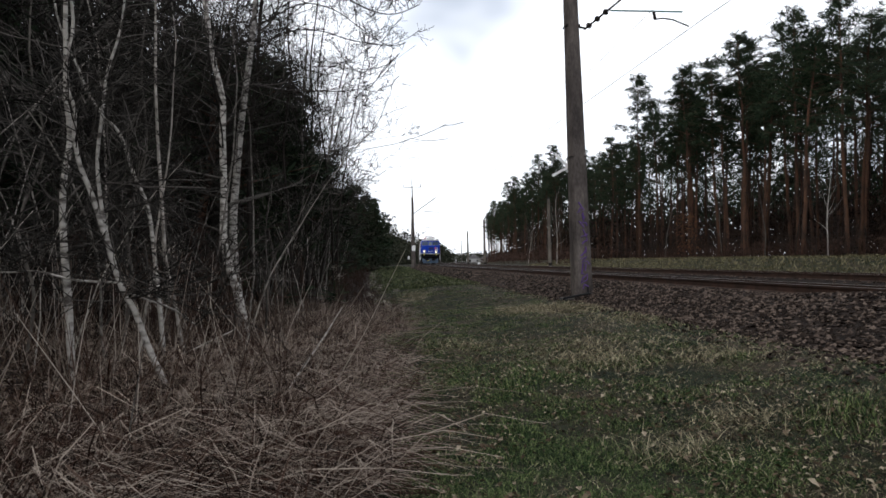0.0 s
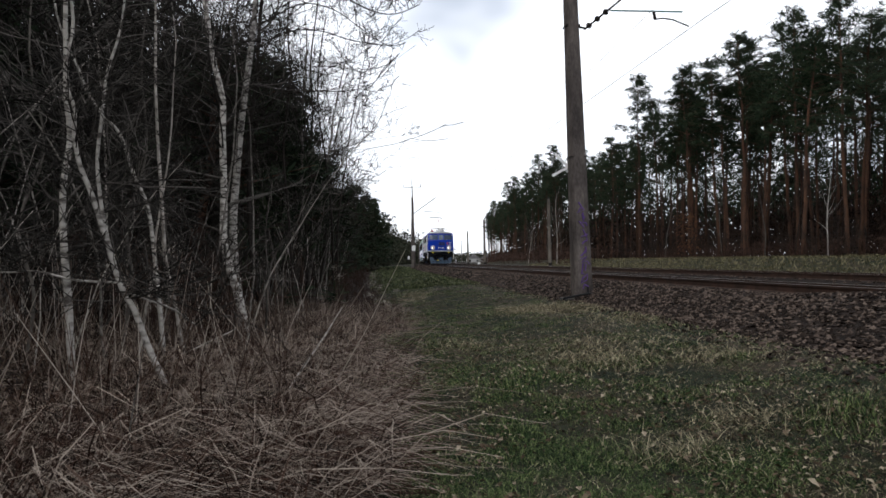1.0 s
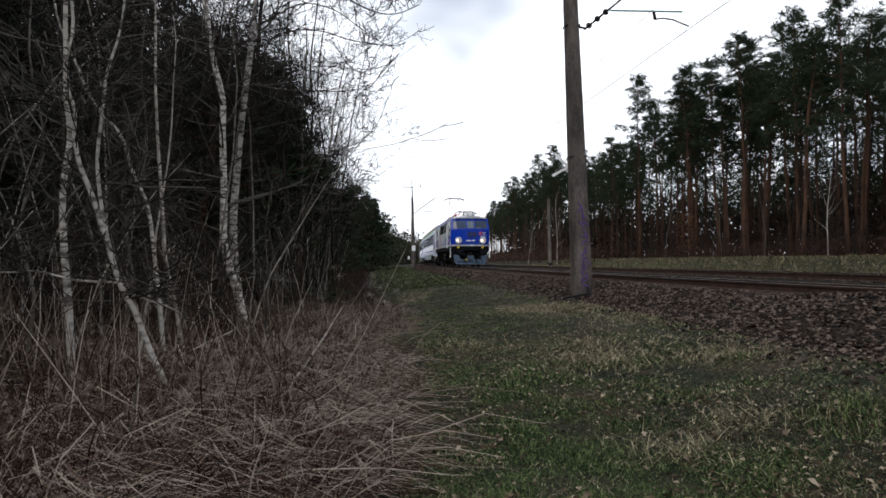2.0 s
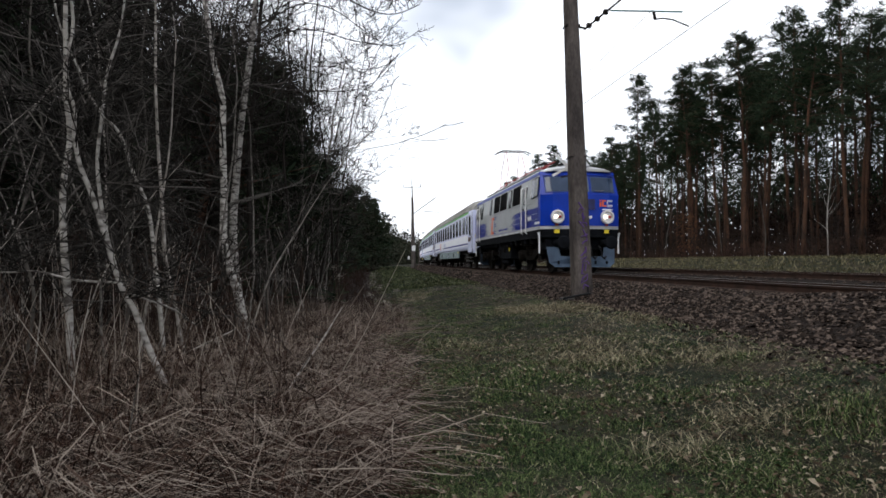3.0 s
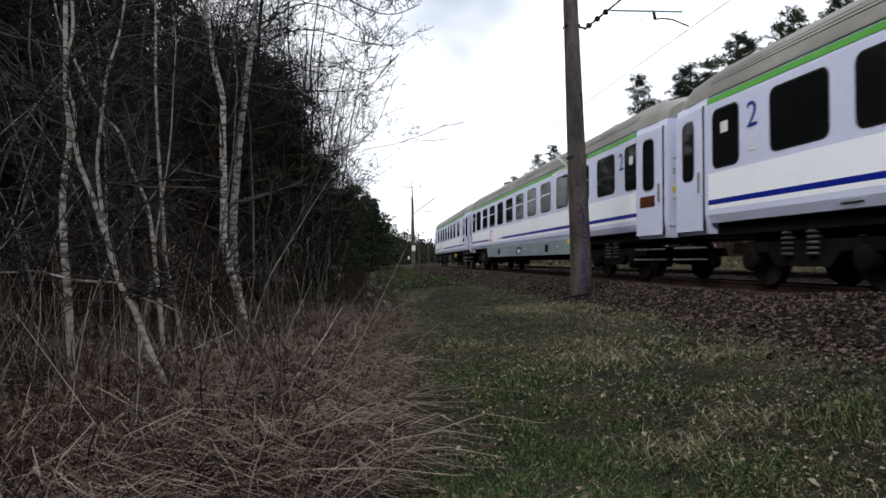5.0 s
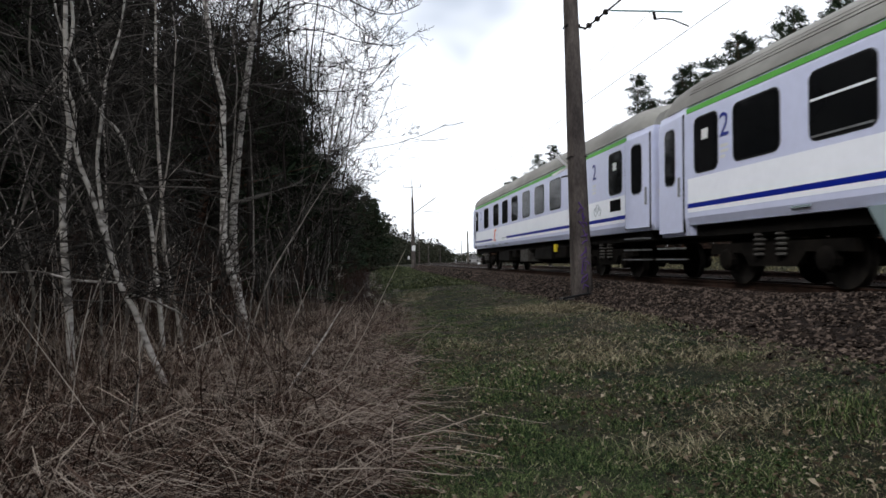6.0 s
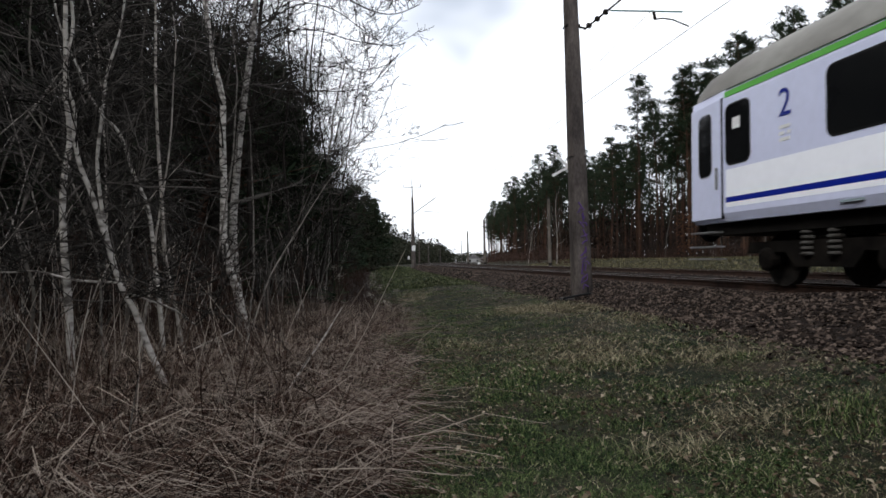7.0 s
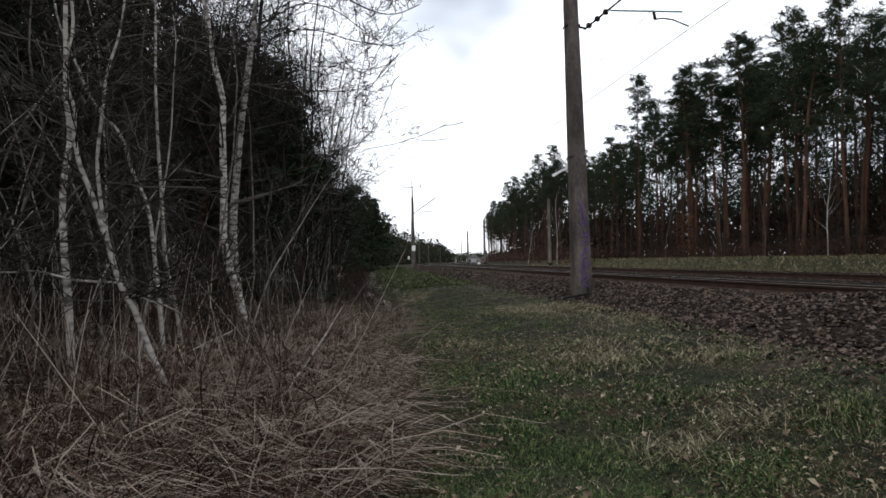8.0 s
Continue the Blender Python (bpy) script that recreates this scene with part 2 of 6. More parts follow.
# ---- mesh makers ----
class Shape:
    """Vertices and faces gathered for one mesh."""

    def __init__(self):
        self.v, self.f = [], []

    def box(self, x0, x1, y0, y1, z0, z1):
        b = len(self.v)
        self.v += [(x, y, z) for z in (z0, z1) for y in (y0, y1) for x in (x0, x1)]
        self.f += [(b, b + 2, b + 3, b + 1), (b + 4, b + 5, b + 7, b + 6), (b, b + 1, b + 5, b + 4), (b + 2, b + 6, b + 7, b + 3),
                   (b, b + 4, b + 6, b + 2), (b + 1, b + 3, b + 7, b + 5)]
        return self

    def tube(self, points, radii, sides=6, cap=True):
        points = [Vector(p) for p in points]
        b, n = len(self.v), len(points)
        if not hasattr(radii, "__len__"):
            radii = [radii] * n
        for i, p in enumerate(points):
            t = (points[min(i + 1, n - 1)] - points[max(i - 1, 0)]).normalized()
            side = t.cross(Vector((0.31, 0.95, 0.05)) if abs(t.y) < 0.9 else Vector((1, 0, 0.1))).normalized()
            up = t.cross(side)
            for k in range(sides):
                a = 2 * math.pi * k / sides
                self.v.append(tuple(p + (side * math.cos(a) + up * math.sin(a)) * radii[i]))
        for i in range(n - 1):
            for k in range(sides):
                k2 = (k + 1) % sides
                self.f.append((b + i * sides + k, b + i * sides + k2, b + (i + 1) * sides + k2, b + (i + 1) * sides + k))
        if cap:
            self.f.append(tuple(b + k for k in reversed(range(sides))))
            self.f.append(tuple(b + (n - 1) * sides + k for k in range(sides)))
        return self

    def prism(self, outline, axis, a0, a1):
        """A closed outline of two coordinates drawn out along an axis (0, 1 or 2)."""
        b, n = len(self.v), len(outline)
        for a in (a0, a1):
            for p, q in outline:
                self.v.append((a, p, q) if axis == 0 else (p, a, q) if axis == 1 else (p, q, a))
        for k in range(n):
            k2 = (k + 1) % n
            self.f.append((b + k, b + k2, b + n + k2, b + n + k))
        self.f.append(tuple(b + k for k in reversed(range(n))))
        self.f.append(tuple(b + n + k for k in range(n)))
        return self

    def lathe(self, centre, axis, profile, sides=20):
        """Rings of (offset along the axis, radius) about an axis direction."""
        c, t = Vector(centre), Vector(axis).normalized()
        side = t.cross(Vector((0, 0, 1)) if abs(t.z) < 0.9 else Vector((1, 0, 0))).normalized()
        up = t.cross(side)
        b, n = len(self.v), len(profile)
        for o, r in profile:
            for k in range(sides):
                a = 2 * math.pi * k / sides
                self.v.append(tuple(c + t * o + (side * math.cos(a) + up * math.sin(a)) * r))
        for i in range(n - 1):
            for k in range(sides):
                k2 = (k + 1) % sides
                self.f.append((b + i * sides + k, b + i * sides + k2, b + (i + 1) * sides + k2, b + (i + 1) * sides + k))
        self.f.append(tuple(b + k for k in reversed(range(sides))))
        self.f.append(tuple(b + (n - 1) * sides + k for k in range(sides)))
        return self

    def mesh(self, name, material, smooth=False, fix=True):
        me = bpy.data.meshes.new(name)
        me.from_pydata(self.v, [], self.f)
        me.materials.append(material)
        if fix:
            bm = bmesh.new()
            bm.from_mesh(me)
            bmesh.ops.recalc_face_normals(bm, faces=bm.faces)
            bm.to_mesh(me)
            bm.free()
        if smooth:
            me.shade_smooth()
        return me


def part(name, shape, material, parent=None, label="", smooth=False, fix=True, bevel=0.0):
    ob = new(name, shape.mesh(name, material, smooth, fix))
    if parent:
        ob.parent = parent
    if label:
        tagged(ob, label)
    if bevel:
        mod = ob.modifiers.new("bevel", "BEVEL")
        mod.width, mod.segments, mod.limit_method = bevel, 2, "ANGLE"
    return ob


def thing(name, label, category, group="", kind=""):
    return tagged(new(name), label, category, group, kind)


def sweep(shape, outline, stations, shift=0.0, closed=True):
    """A cross section of (u, z) carried along the line."""
    b, n = len(shape.v), len(outline)
    for s in stations:
        for u, z in outline:
            shape.v.append(tuple(on_line(s, u + shift, z)))
    for i in range(len(stations) - 1):
        for k in range(n if closed else n - 1):
            k2 = (k + 1) % n
            shape.f.append((b + i * n + k, b + i * n + k2, b + (i + 1) * n + k2, b + (i + 1) * n + k))
    return shape


def graded(lo, hi, near, step, grow):
    """Stations from lo to hi, close together about near and wider apart away from it."""
    out, v = [near], near
    g = step
    while v < hi:
        v += g
        g *= grow
        out.append(min(v, hi))
    v, g = near, step
    while v > lo:
        v -= g
        g *= grow
        out.insert(0, max(v, lo))
    return out


def make_ground_material():
    m = bpy.data.materials.new("grass_and_litter")
    m.use_nodes = True
    n, l = m.node_tree.nodes, m.node_tree.links
    b = n["Principled BSDF"]
    b.inputs["Roughness"].default_value = 0.95
    b.inputs["Specular IOR Level"].default_value = 0.1
    co = n.new("ShaderNodeTexCoord")

    def mixed(c1, c2, scale, lo, hi):
        t = n.new("ShaderNodeTexNoise")
        t.inputs["Scale"].default_value, t.inputs["Detail"].default_value = scale, 8
        t.inputs["Roughness"].default_value = 0.65
        l.new(co.outputs["Object"], t.inputs["Vector"])
        r = n.new("ShaderNodeMapRange")
        r.inputs["From Min"].default_value, r.inputs["From Max"].default_value = lo, hi
        l.new(t.outputs["Fac"], r.inputs["Value"])
        x = n.new("ShaderNodeMix")
        x.data_type = "RGBA"
        for socket, c in (("A", c1), ("B", c2)):
            if isinstance(c, tuple):
                x.inputs[socket].default_value = (*c, 1)
            else:
                l.new(c, x.inputs[socket])
        l.new(r.outputs["Result"], x.inputs["Factor"])
        return x.outputs["Result"], t.outputs["Fac"]

    green, _ = mixed((0.006, 0.011, 0.005), (0.017, 0.026, 0.011), 7, 0.35, 0.65)
    mossy, _ = mixed(green, (0.045, 0.042, 0.012), 2.3, 0.58, 0.7)
    turf, _ = mixed(mossy, (0.05, 0.039, 0.027), 1.3, 0.46, 0.62)
    # dark flecks at two scales put the shade between blades into the colour
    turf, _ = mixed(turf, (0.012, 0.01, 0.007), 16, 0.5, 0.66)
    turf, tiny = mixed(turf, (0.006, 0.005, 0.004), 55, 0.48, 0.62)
    # litter brown, darkened for the shade under the straw
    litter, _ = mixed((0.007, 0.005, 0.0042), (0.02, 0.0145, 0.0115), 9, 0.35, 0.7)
    at = n.new("ShaderNodeAttribute")
    at.attribute_name = "litter"
    x = n.new("ShaderNodeMix")
    x.data_type = "RGBA"
    l.new(at.outputs["Fac"], x.inputs["Factor"])
    l.new(turf, x.inputs["A"])
    l.new(litter, x.inputs["B"])
    l.new(x.outputs["Result"], b.inputs["Base Color"])
    bp = n.new("ShaderNodeBump")
    bp.inputs["Strength"].default_value, bp.inputs["Distance"].default_value = 0.8, 0.04
    l.new(tiny, bp.inputs["Height"])
    l.new(bp.outputs["Normal"], b.inputs["Normal"])
    return m


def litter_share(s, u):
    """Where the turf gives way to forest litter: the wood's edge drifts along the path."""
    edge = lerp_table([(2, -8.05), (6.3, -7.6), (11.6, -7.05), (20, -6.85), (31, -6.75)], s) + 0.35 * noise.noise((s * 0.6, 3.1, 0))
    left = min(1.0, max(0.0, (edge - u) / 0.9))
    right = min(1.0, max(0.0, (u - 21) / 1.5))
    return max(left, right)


def build_ground():
    ss = graded(-500, 1500, 8, 0.4, 1.035)
    us = sorted(set([round(v, 3) for v in graded(-900, 900, -7, 0.3, 1.06)]))
    sh = Shape()
    vals = []
    for s in ss:
        for u in us:
            sh.v.append(tuple(on_line(s, u, ground_z(s, u))))
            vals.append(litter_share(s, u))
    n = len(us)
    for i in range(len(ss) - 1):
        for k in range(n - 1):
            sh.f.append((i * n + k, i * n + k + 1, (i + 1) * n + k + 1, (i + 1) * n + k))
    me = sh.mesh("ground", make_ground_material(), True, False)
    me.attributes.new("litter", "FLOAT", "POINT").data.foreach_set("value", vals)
    tagged(new("ground", me), "mossy green turf giving way to brown forest litter", "ground", kind="structure")


BED = [(-3.85, -0.68), (-3.4, -0.47), (-2.7, -0.26), (-2.1, -0.09), (-1.6, -0.09), (-1.2, -0.17), (2.0, -0.15), (2.6, -0.02),
       (5.8, -0.02), (7.8, -0.5)]


def spread(s, u):
    """The ballast slope runs out wider where the line is nearest."""
    return u if u > -2 else -2 + (u + 2) * (1 + 0.3 * min(1.0, max(0.0, (9 - s) / 5)))


def toe(s):
    return spread(s, -3.4)


def bed_z(s, u):
    """Height of the ballast at a place given before the slope is spread."""
    hump = 0.13 * max(0.0, 1 - abs(u + 2.0) / 0.9) * max(0.0, min(1.0, (8.6 - s) / 2.0))
    return lerp_table(BED, u) + hump


def build_bed():
    ss = graded(-140, 700, 8, 0.5, 1.03)
    us = [u for u, _ in BED] + [-3.1, -2.4, -1.85, -1.4]
    us = sorted(us)
    sh = Shape()
    for s in ss:
        for u in us:
            wob = 0.03 * noise.noise((s * 2.1, u * 3.0, 7)) if -3.6 < u < 7 else 0
            sh.v.append(tuple(on_line(s, spread(s, u), bed_z(s, u) + wob)))
    n = len(us)
    for i in range(len(ss) - 1):
        for k in range(n - 1):
            sh.f.append((i * n + k, i * n + k + 1, (i + 1) * n + k + 1, (i + 1) * n + k))
    tagged(new("ballast_bed", sh.mesh("ballast_bed", M_BED, True, False)), "raised bed of brown crushed stone ballast", "ballast", kind="structure")
    stones = Shape()
    rnd = random.Random(5)

    def stone(s, u, size):
        c = on_line(s, spread(s, u), max(bed_z(s, u), ground_z(s, spread(s, u)) if u < -3.2 else -9) + size * 0.25)
        b = len(stones.v)
        ax = [Vector((rnd.uniform(-1, 1), rnd.uniform(-1, 1), rnd.uniform(-1, 1))).normalized() for _ in range(6)]
        base = [Vector(p) for p in ((1, 0, 0), (0, 1, 0), (-1, 0, 0), (0, -1, 0), (0.2, 0.1, 0.8), (-0.1, 0.1, -0.8))]
        yaw = rnd.uniform(0, 6.28)
        ca, sa = math.cos(yaw), math.sin(yaw)
        for p, a in zip(base, ax):
            q = p + a * 0.38
            stones.v.append((c.x + (q.x * ca - q.y * sa) * size, c.y + (q.x * sa + q.y * ca) * size, c.z + q.z * size * 0.8))
        for i in range(4):
            j = (i + 1) % 4
            stones.f.append((b + i, b + j, b + 4))
            stones.f.append((b + j, b + i, b + 5))

    for _ in range(30000):
        s = 2.0 + 26 * rnd.random() ** 1.5
        stone(s, rnd.uniform(-3.4, -1.45) if rnd.random() < 0.95 else -3.4 - 0.5 * rnd.random() ** 2, rnd.choice((rnd.uniform(0.014, 0.03), rnd.uniform(0.02, 0.042))))
    for _ in range(5000):
        stone(28 + 60 * rnd.random() ** 1.4, rnd.uniform(-3.4, -1.5), rnd.uniform(0.035, 0.06))
    for _ in range(5000):
        stone(4 + 46 * rnd.random(), rnd.choice((rnd.uniform(-0.6, 0.6), rnd.uniform(0.9, 3.1))), rnd.uniform(0.025, 0.045))
    tagged(new("ballast_stones", stones.mesh("ballast_stones", M_STONE, False, False)), "loose brown crushed stones of the railway ballast",
           "gravel", kind="stuff")


RAIL = [(-0.065, -0.15), (0.065, -0.15), (0.02, -0.13), (0.012, -0.045), (0.034, -0.035), (0.034, -0.003), (-0.034, -0.003),
        (-0.034, -0.035), (-0.012, -0.045), (-0.02, -0.13)]


def build_track(u, level, label):
    root = thing("railway_track", label, "railway track", "railway tracks", "structure")
    ss = graded(-140, 700, 10, 2.0, 1.02)
    for side in (-0.7525, 0.7525):
        z = level + (0.035 if side < 0 and u == 0 else 0.0)  # the curve raises the outer rail
        r = part("rail", sweep(Shape(), [(a, b + z) for a, b in RAIL], ss, u + side), M_RAIL, root)
        part("rail_head", sweep(Shape(), [(-0.03, z - 0.004), (0.03, z - 0.004), (0.03, z), (-0.03, z)], ss, u + side), M_HEAD, r,
             "polished running surface")
    sh = Shape().prism([(-1.25, -0.2), (1.25, -0.2), (1.22, -0.02), (0.5, -0.05), (-0.5, -0.05), (-1.22, -0.02)], 1, -0.13, 0.13)
    me = sh.mesh("sleeper", M_SLEEPER)
    for i in range(130):
        s = -10 + i * 0.65
        ob = new("sleeper", me)
        ob.parent = root
        ob.matrix_basis = Matrix.Translation(on_line(s, u, level - 0.14)) @ pose(0, 0, 0, 0, 0, -math.degrees(heading(s)))


def build_bank():
    sh = Shape()
    rnd = random.Random(8)
    for _ in range(30000):
        s, u = 5 + 85 * rnd.random() ** 1.2, rnd.uniform(12.5, 22)
        p = on_line(s, u, ground_z(s, u))
        blade(sh, p, rnd, rnd.uniform(0.06, 0.22), 0.02 + 0.0006 * s, 1.1)
    tagged(new("bank_grass", sh.mesh("bank_grass", M_BANK, False, False)), "pale mossy grass on the low bank before the pines", "grass", kind="stuff")


def blade(sh, p, rnd, length, width, lean):
    a = rnd.uniform(0, 6.28)
    d = Vector((math.cos(a), math.sin(a), 0))
    w = Vector((-d.y, d.x, 0)) * width * 0.5
    tip = p + d * length * lean * rnd.uniform(0.3, 1) + Vector((0, 0, length * rnd.uniform(0.35, 1)))
    mid = p + (tip - p) * 0.5 + Vector((0, 0, length * 0.12))
    b = len(sh.v)
    sh.v += [tuple(p - w), tuple(p + w), tuple(mid + w * 0.8), tuple(mid - w * 0.8), tuple(tip)]
    sh.f += [(b, b + 1, b + 2, b + 3), (b + 3, b + 2, b + 4)]


M_BANK = island_pair("bank_turf", (0.022, 0.024, 0.011), (0.062, 0.057, 0.029), (0.21, 0.185, 0.115))
build_ground()
build_bed()
build_track(0.0, 0.0, "near rusty rails on concrete sleepers in brown ballast")
build_track(4.0, 0.13, "farther rusty rails on concrete sleepers in brown ballast")
build_bank()


# ---- masts, poles and wires ----
def mast_base(s, u):
    return on_line(s, u, 0), math.degrees(-heading(s))


def build_mast():
    """The catenary mast beside the path: tapered concrete with a wide face and narrow flanks."""
    root = thing("catenary_mast", "tapered grey concrete catenary mast with violet graffiti at its foot", "mast", "catenary masts")
    base, turn = mast_base(13.8, -2.96)
    g = -0.5
    root.matrix_basis = Matrix.Translation((base.x, base.y, g)) @ pose(0, 0, 0, 0, -2.12, turn)
    sh = Shape()
    b = len(sh.v)
    top = 10.5
    for z, w, d in ((0, 0.215, 0.19), (top, 0.098, 0.11)):
        for x, y in ((-w, -d * 0.72), (-w * 0.72, -d), (w * 0.72, -d), (w, -d * 0.72), (w, d * 0.72), (w * 0.72, d), (-w * 0.72, d), (-w, d * 0.72)):
            sh.v.append((x, y, z))
    for k in range(8):
        k2 = (k + 1) % 8
        sh.f.append((k, k2, 8 + k2, 8 + k))
    sh.f += [tuple(range(8, 16)), tuple(reversed(range(8)))]
    part("shaft", sh, M_CONC, root)
    for z, w in ((3.3, 0.18), (6.33, 0.147)):
        c = Shape()
        c.box(-w - 0.006, w + 0.006, -0.19 + z * 0.008, -0.165 + z * 0.008, z, z + 0.03)
        c.box(-w - 0.02, -w, -0.19 + z * 0.008, 0.18 - z * 0.008, z, z + 0.03).box(w, w + 0.02, -0.19 + z * 0.008, 0.18 - z * 0.008, z, z + 0.03)
        part("clamp", c, M_DARK, root)
    rnd = random.Random(3)
    gr = Shape()
    for i in range(10):
        z = 2.15 - i * 0.2
        x0 = rnd.uniform(-0.12, -0.06)
        pts = [(x0 + rnd.uniform(0.0, 0.2), -0.193 + z * 0.0076, z + rnd.uniform(-0.12, 0.12)) for _ in range(5)]
        gr.tube(pts, 0.017, 4)
    part("graffiti", gr, M_GRAF, root, "violet sprayed scrawl")
    foot = Shape()
    foot.prism([(-0.5, -0.4), (0.45, -0.42), (0.5, 0.3), (-0.45, 0.35)], 2, -0.1, 0.1)
    part("foundation", foot, M_DARK, root, bevel=0.03)
    # crossed sign boards fixed to the far flank
    for k, (x1, z1) in enumerate(((-0.42, 3.44), (-0.5, 2.94))):
        d = Vector((x1 + 0.12, 0, z1 - 3.14)).normalized()
        n = Vector((-d.z, 0, d.x)) * 0.028
        a, b = Vector((-0.12, 0.25 + 0.02 * k, 3.14)) - d * 0.35, Vector((x1, 0.25 + 0.02 * k, z1))
        part("sign_board", Shape().prism([((a + n).x, (a + n).z), ((a - n).x, (a - n).z), ((b - n).x, (b - n).z), ((b + n).x, (b + n).z)], 1, a.y, a.y + 0.012), M_WHITE, root, "white crossed board")
    part("sign_post", Shape().tube([(-0.3, 0.25, 2.9), (0.0, 0.2, 2.95)], 0.02, 5), M_DARK, root)
    # cantilever: insulated stay, tube and steady arm, reaching over the near track
    drop = -0.36
    arm = Shape()
    arm.tube([(0.17, 0, 6.7 + drop), (0.32, 0, 6.68 + drop)], 0.025, 6).tube([(0.3, 0, 6.64 + drop), (1.35, 0, 7.45 + drop)], 0.022, 6)
    stay = part("stay", arm, M_DARK, root)
    for k in range(3):
        ins = Shape()
        t = 0.12 + 0.2 * k
        c = Vector((0.3 + 1.05 * t, 0, 6.64 + drop + 0.81 * t))
        ins.lathe(c, (1.05, 0, 0.81), [(-0.06, 0.03), (-0.02, 0.07), (0.02, 0.07), (0.06, 0.03)], 10)
        part("insulator", ins, M_DARK, stay, "dark ribbed insulator")
    t = Shape().tube([(0.95, 0.0, 7.1 + drop), (2.75, 0.0, 7.1 + drop)], 0.02, 6)
    part("steady_tube", t, M_TEAL, root, "green patinated tube")
    st = Shape().tube([(2.03, 0, 7.09 + drop), (2.06, 0, 6.91 + drop)], 0.035, 6).tube([(2.05, 0, 6.91 + drop), (2.25, 0, 6.94 + drop), (2.5, 0, 6.91 + drop), (2.9, 0, 6.76 + drop)], 0.018, 5)
    part("steady_arm", st, M_DARK, root)


def build_far_mast(s, u, height, label, board=False):
    root = thing("catenary_mast", label, "mast", "catenary masts")
    base, turn = mast_base(s, u)
    root.matrix_basis = Matrix.Translation((base.x, base.y, -0.5)) @ pose(0, 0, 0, 0, -1.5, turn)
    part("shaft", Shape().tube([(0, 0, 0), (0, 0, height)], [0.25, 0.14], 8), M_CONC, root)
    part("spike", Shape().tube([(0, 0, height), (0, 0, height + 2.6)], [0.09, 0.03], 6).box(-1.1, 1.1, -0.03, 0.03, height + 1.3, height + 1.37)
         .box(-1.1, -1.05, -0.03, 0.03, height + 1.3, height + 1.8).box(1.05, 1.1, -0.03, 0.03, height + 1.3, height + 1.8), M_DARK, root)
    part("cantilever", Shape().tube([(0, 0, height - 2.1), (3.0, 0, height + 0.0)], 0.05, 5).tube([(1.4, 0, height - 1.75), (3.4, 0, height - 1.9)], 0.04, 5), M_DARK, root)
    if board:
        part("number_board", Shape().box(-0.22, 0.22, -0.3, -0.27, 2.3, 2.95), M_WHITE, root, "white board")


def build_pole(s, u, height, radius, label):
    root = thing("line_pole", label, "pole", "line poles")
    base, _ = mast_base(s, u)
    root.matrix_basis = Matrix.Translation((base.x, base.y, ground_z(s, u) - 0.2)) @ pose(0, 0, 0, 0, -1.2, 0)
    part("shaft", Shape().tube([(0, 0, 1.0), (0, 0, height)], [radius, radius * 0.7], 8), M_WOOD, root)
    part("foot", Shape().tube([(0.06, 0.12, 0), (0.06, 0.12, 1.6)], radius * 1.1, 8), M_DARK, root, "dark stub at the base")
    part("cap", Shape().lathe((0, 0, height), (0, 0, 1), [(0, radius * 0.8), (0.08, radius * 0.6), (0.12, 0.03)], 8), M_DARK, root)


def build_wire(points, radius, label):
    tagged(new("overhead_wire", Shape().tube(points, radius, 4).mesh("overhead_wire", M_DARK)), label, "wire", "overhead wires")


build_mast()
build_far_mast(79, -2.9, 9.0, "distant grey concrete catenary mast with a spike and crossbar", True)
for far_s, far_u in ((128, -3.0), (172, -3.0), (215, -3.0), (262, -3.0), (235, 7.6)):
    build_far_mast(far_s, far_u, 7.2, "distant grey concrete catenary mast with a spike and crossbar")
build_pole(50, 7.0, 6.2, 0.15, "pale weathered line pole on a dark stub beside the far track")
build_pole(87, 7.2, 6.9, 0.18, "grey weathered line pole beside the far track")
build_pole(112, 7.2, 6.4, 0.18, "grey weathered line pole far down the line")
span = [(-52, 6.25), (-30, 6.05), (-8, 6.1), (13.8, 6.27), (30, 6.1), (47, 6.05), (63, 6.15), (79, 6.3), (115, 6.1), (150, 6.2), (220, 6.1)]
build_wire([on_line(s, 0.1 if i % 2 else -0.1, z - 0.05) for i, (s, z) in enumerate(span)], 0.01, "thin dark contact wire over the near track")
build_wire([on_line(s, 0.0, z + 0.35 + 0.9 * (1 - abs(math.sin(math.pi * (s - 13.8) / 66)))) for s, z in span], 0.0065, "thin dark messenger wire over the near track")
build_wire([on_line(s, 4.0, z + 0.1) for s, z in span], 0.0065, "thin dark contact wire over the far track")
build_wire([on_line(s, 4.0, z + 0.5 + 0.9 * (1 - abs(math.sin(math.pi * (s - 13.8) / 66)))) for s, z in span], 0.0065, "thin dark messenger wire over the far track")


def earth_cable():
    """A stiff black earthing strap lying round the foot of the mast."""
    root = thing("earth_cable", "black earthing cable lying round the mast foot", "cable")
    c = on_line(13.3, -3.25, bed_z(13.3, -3.25) + 0.02)
    root.matrix_basis = Matrix.Translation(c)
    pts = [(-0.42, 0.0, -0.1), (-0.3, -0.04, 0.02), (-0.12, -0.02, 0.05), (0.08, 0.0, 0.09), (0.26, 0.05, 0.12), (0.42, 0.1, 0.06), (0.58, 0.16, 0.0)]
    part("strap", Shape().tube([Vector(q) for q in pts], 0.026, 7), M_RUBBER, root, smooth=True)
    part("clamp", Shape().tube([Vector((0.24, 0.04, 0.0)), Vector((0.24, 0.06, 0.26))], 0.02, 6), M_RUBBER, root)


earth_cable()


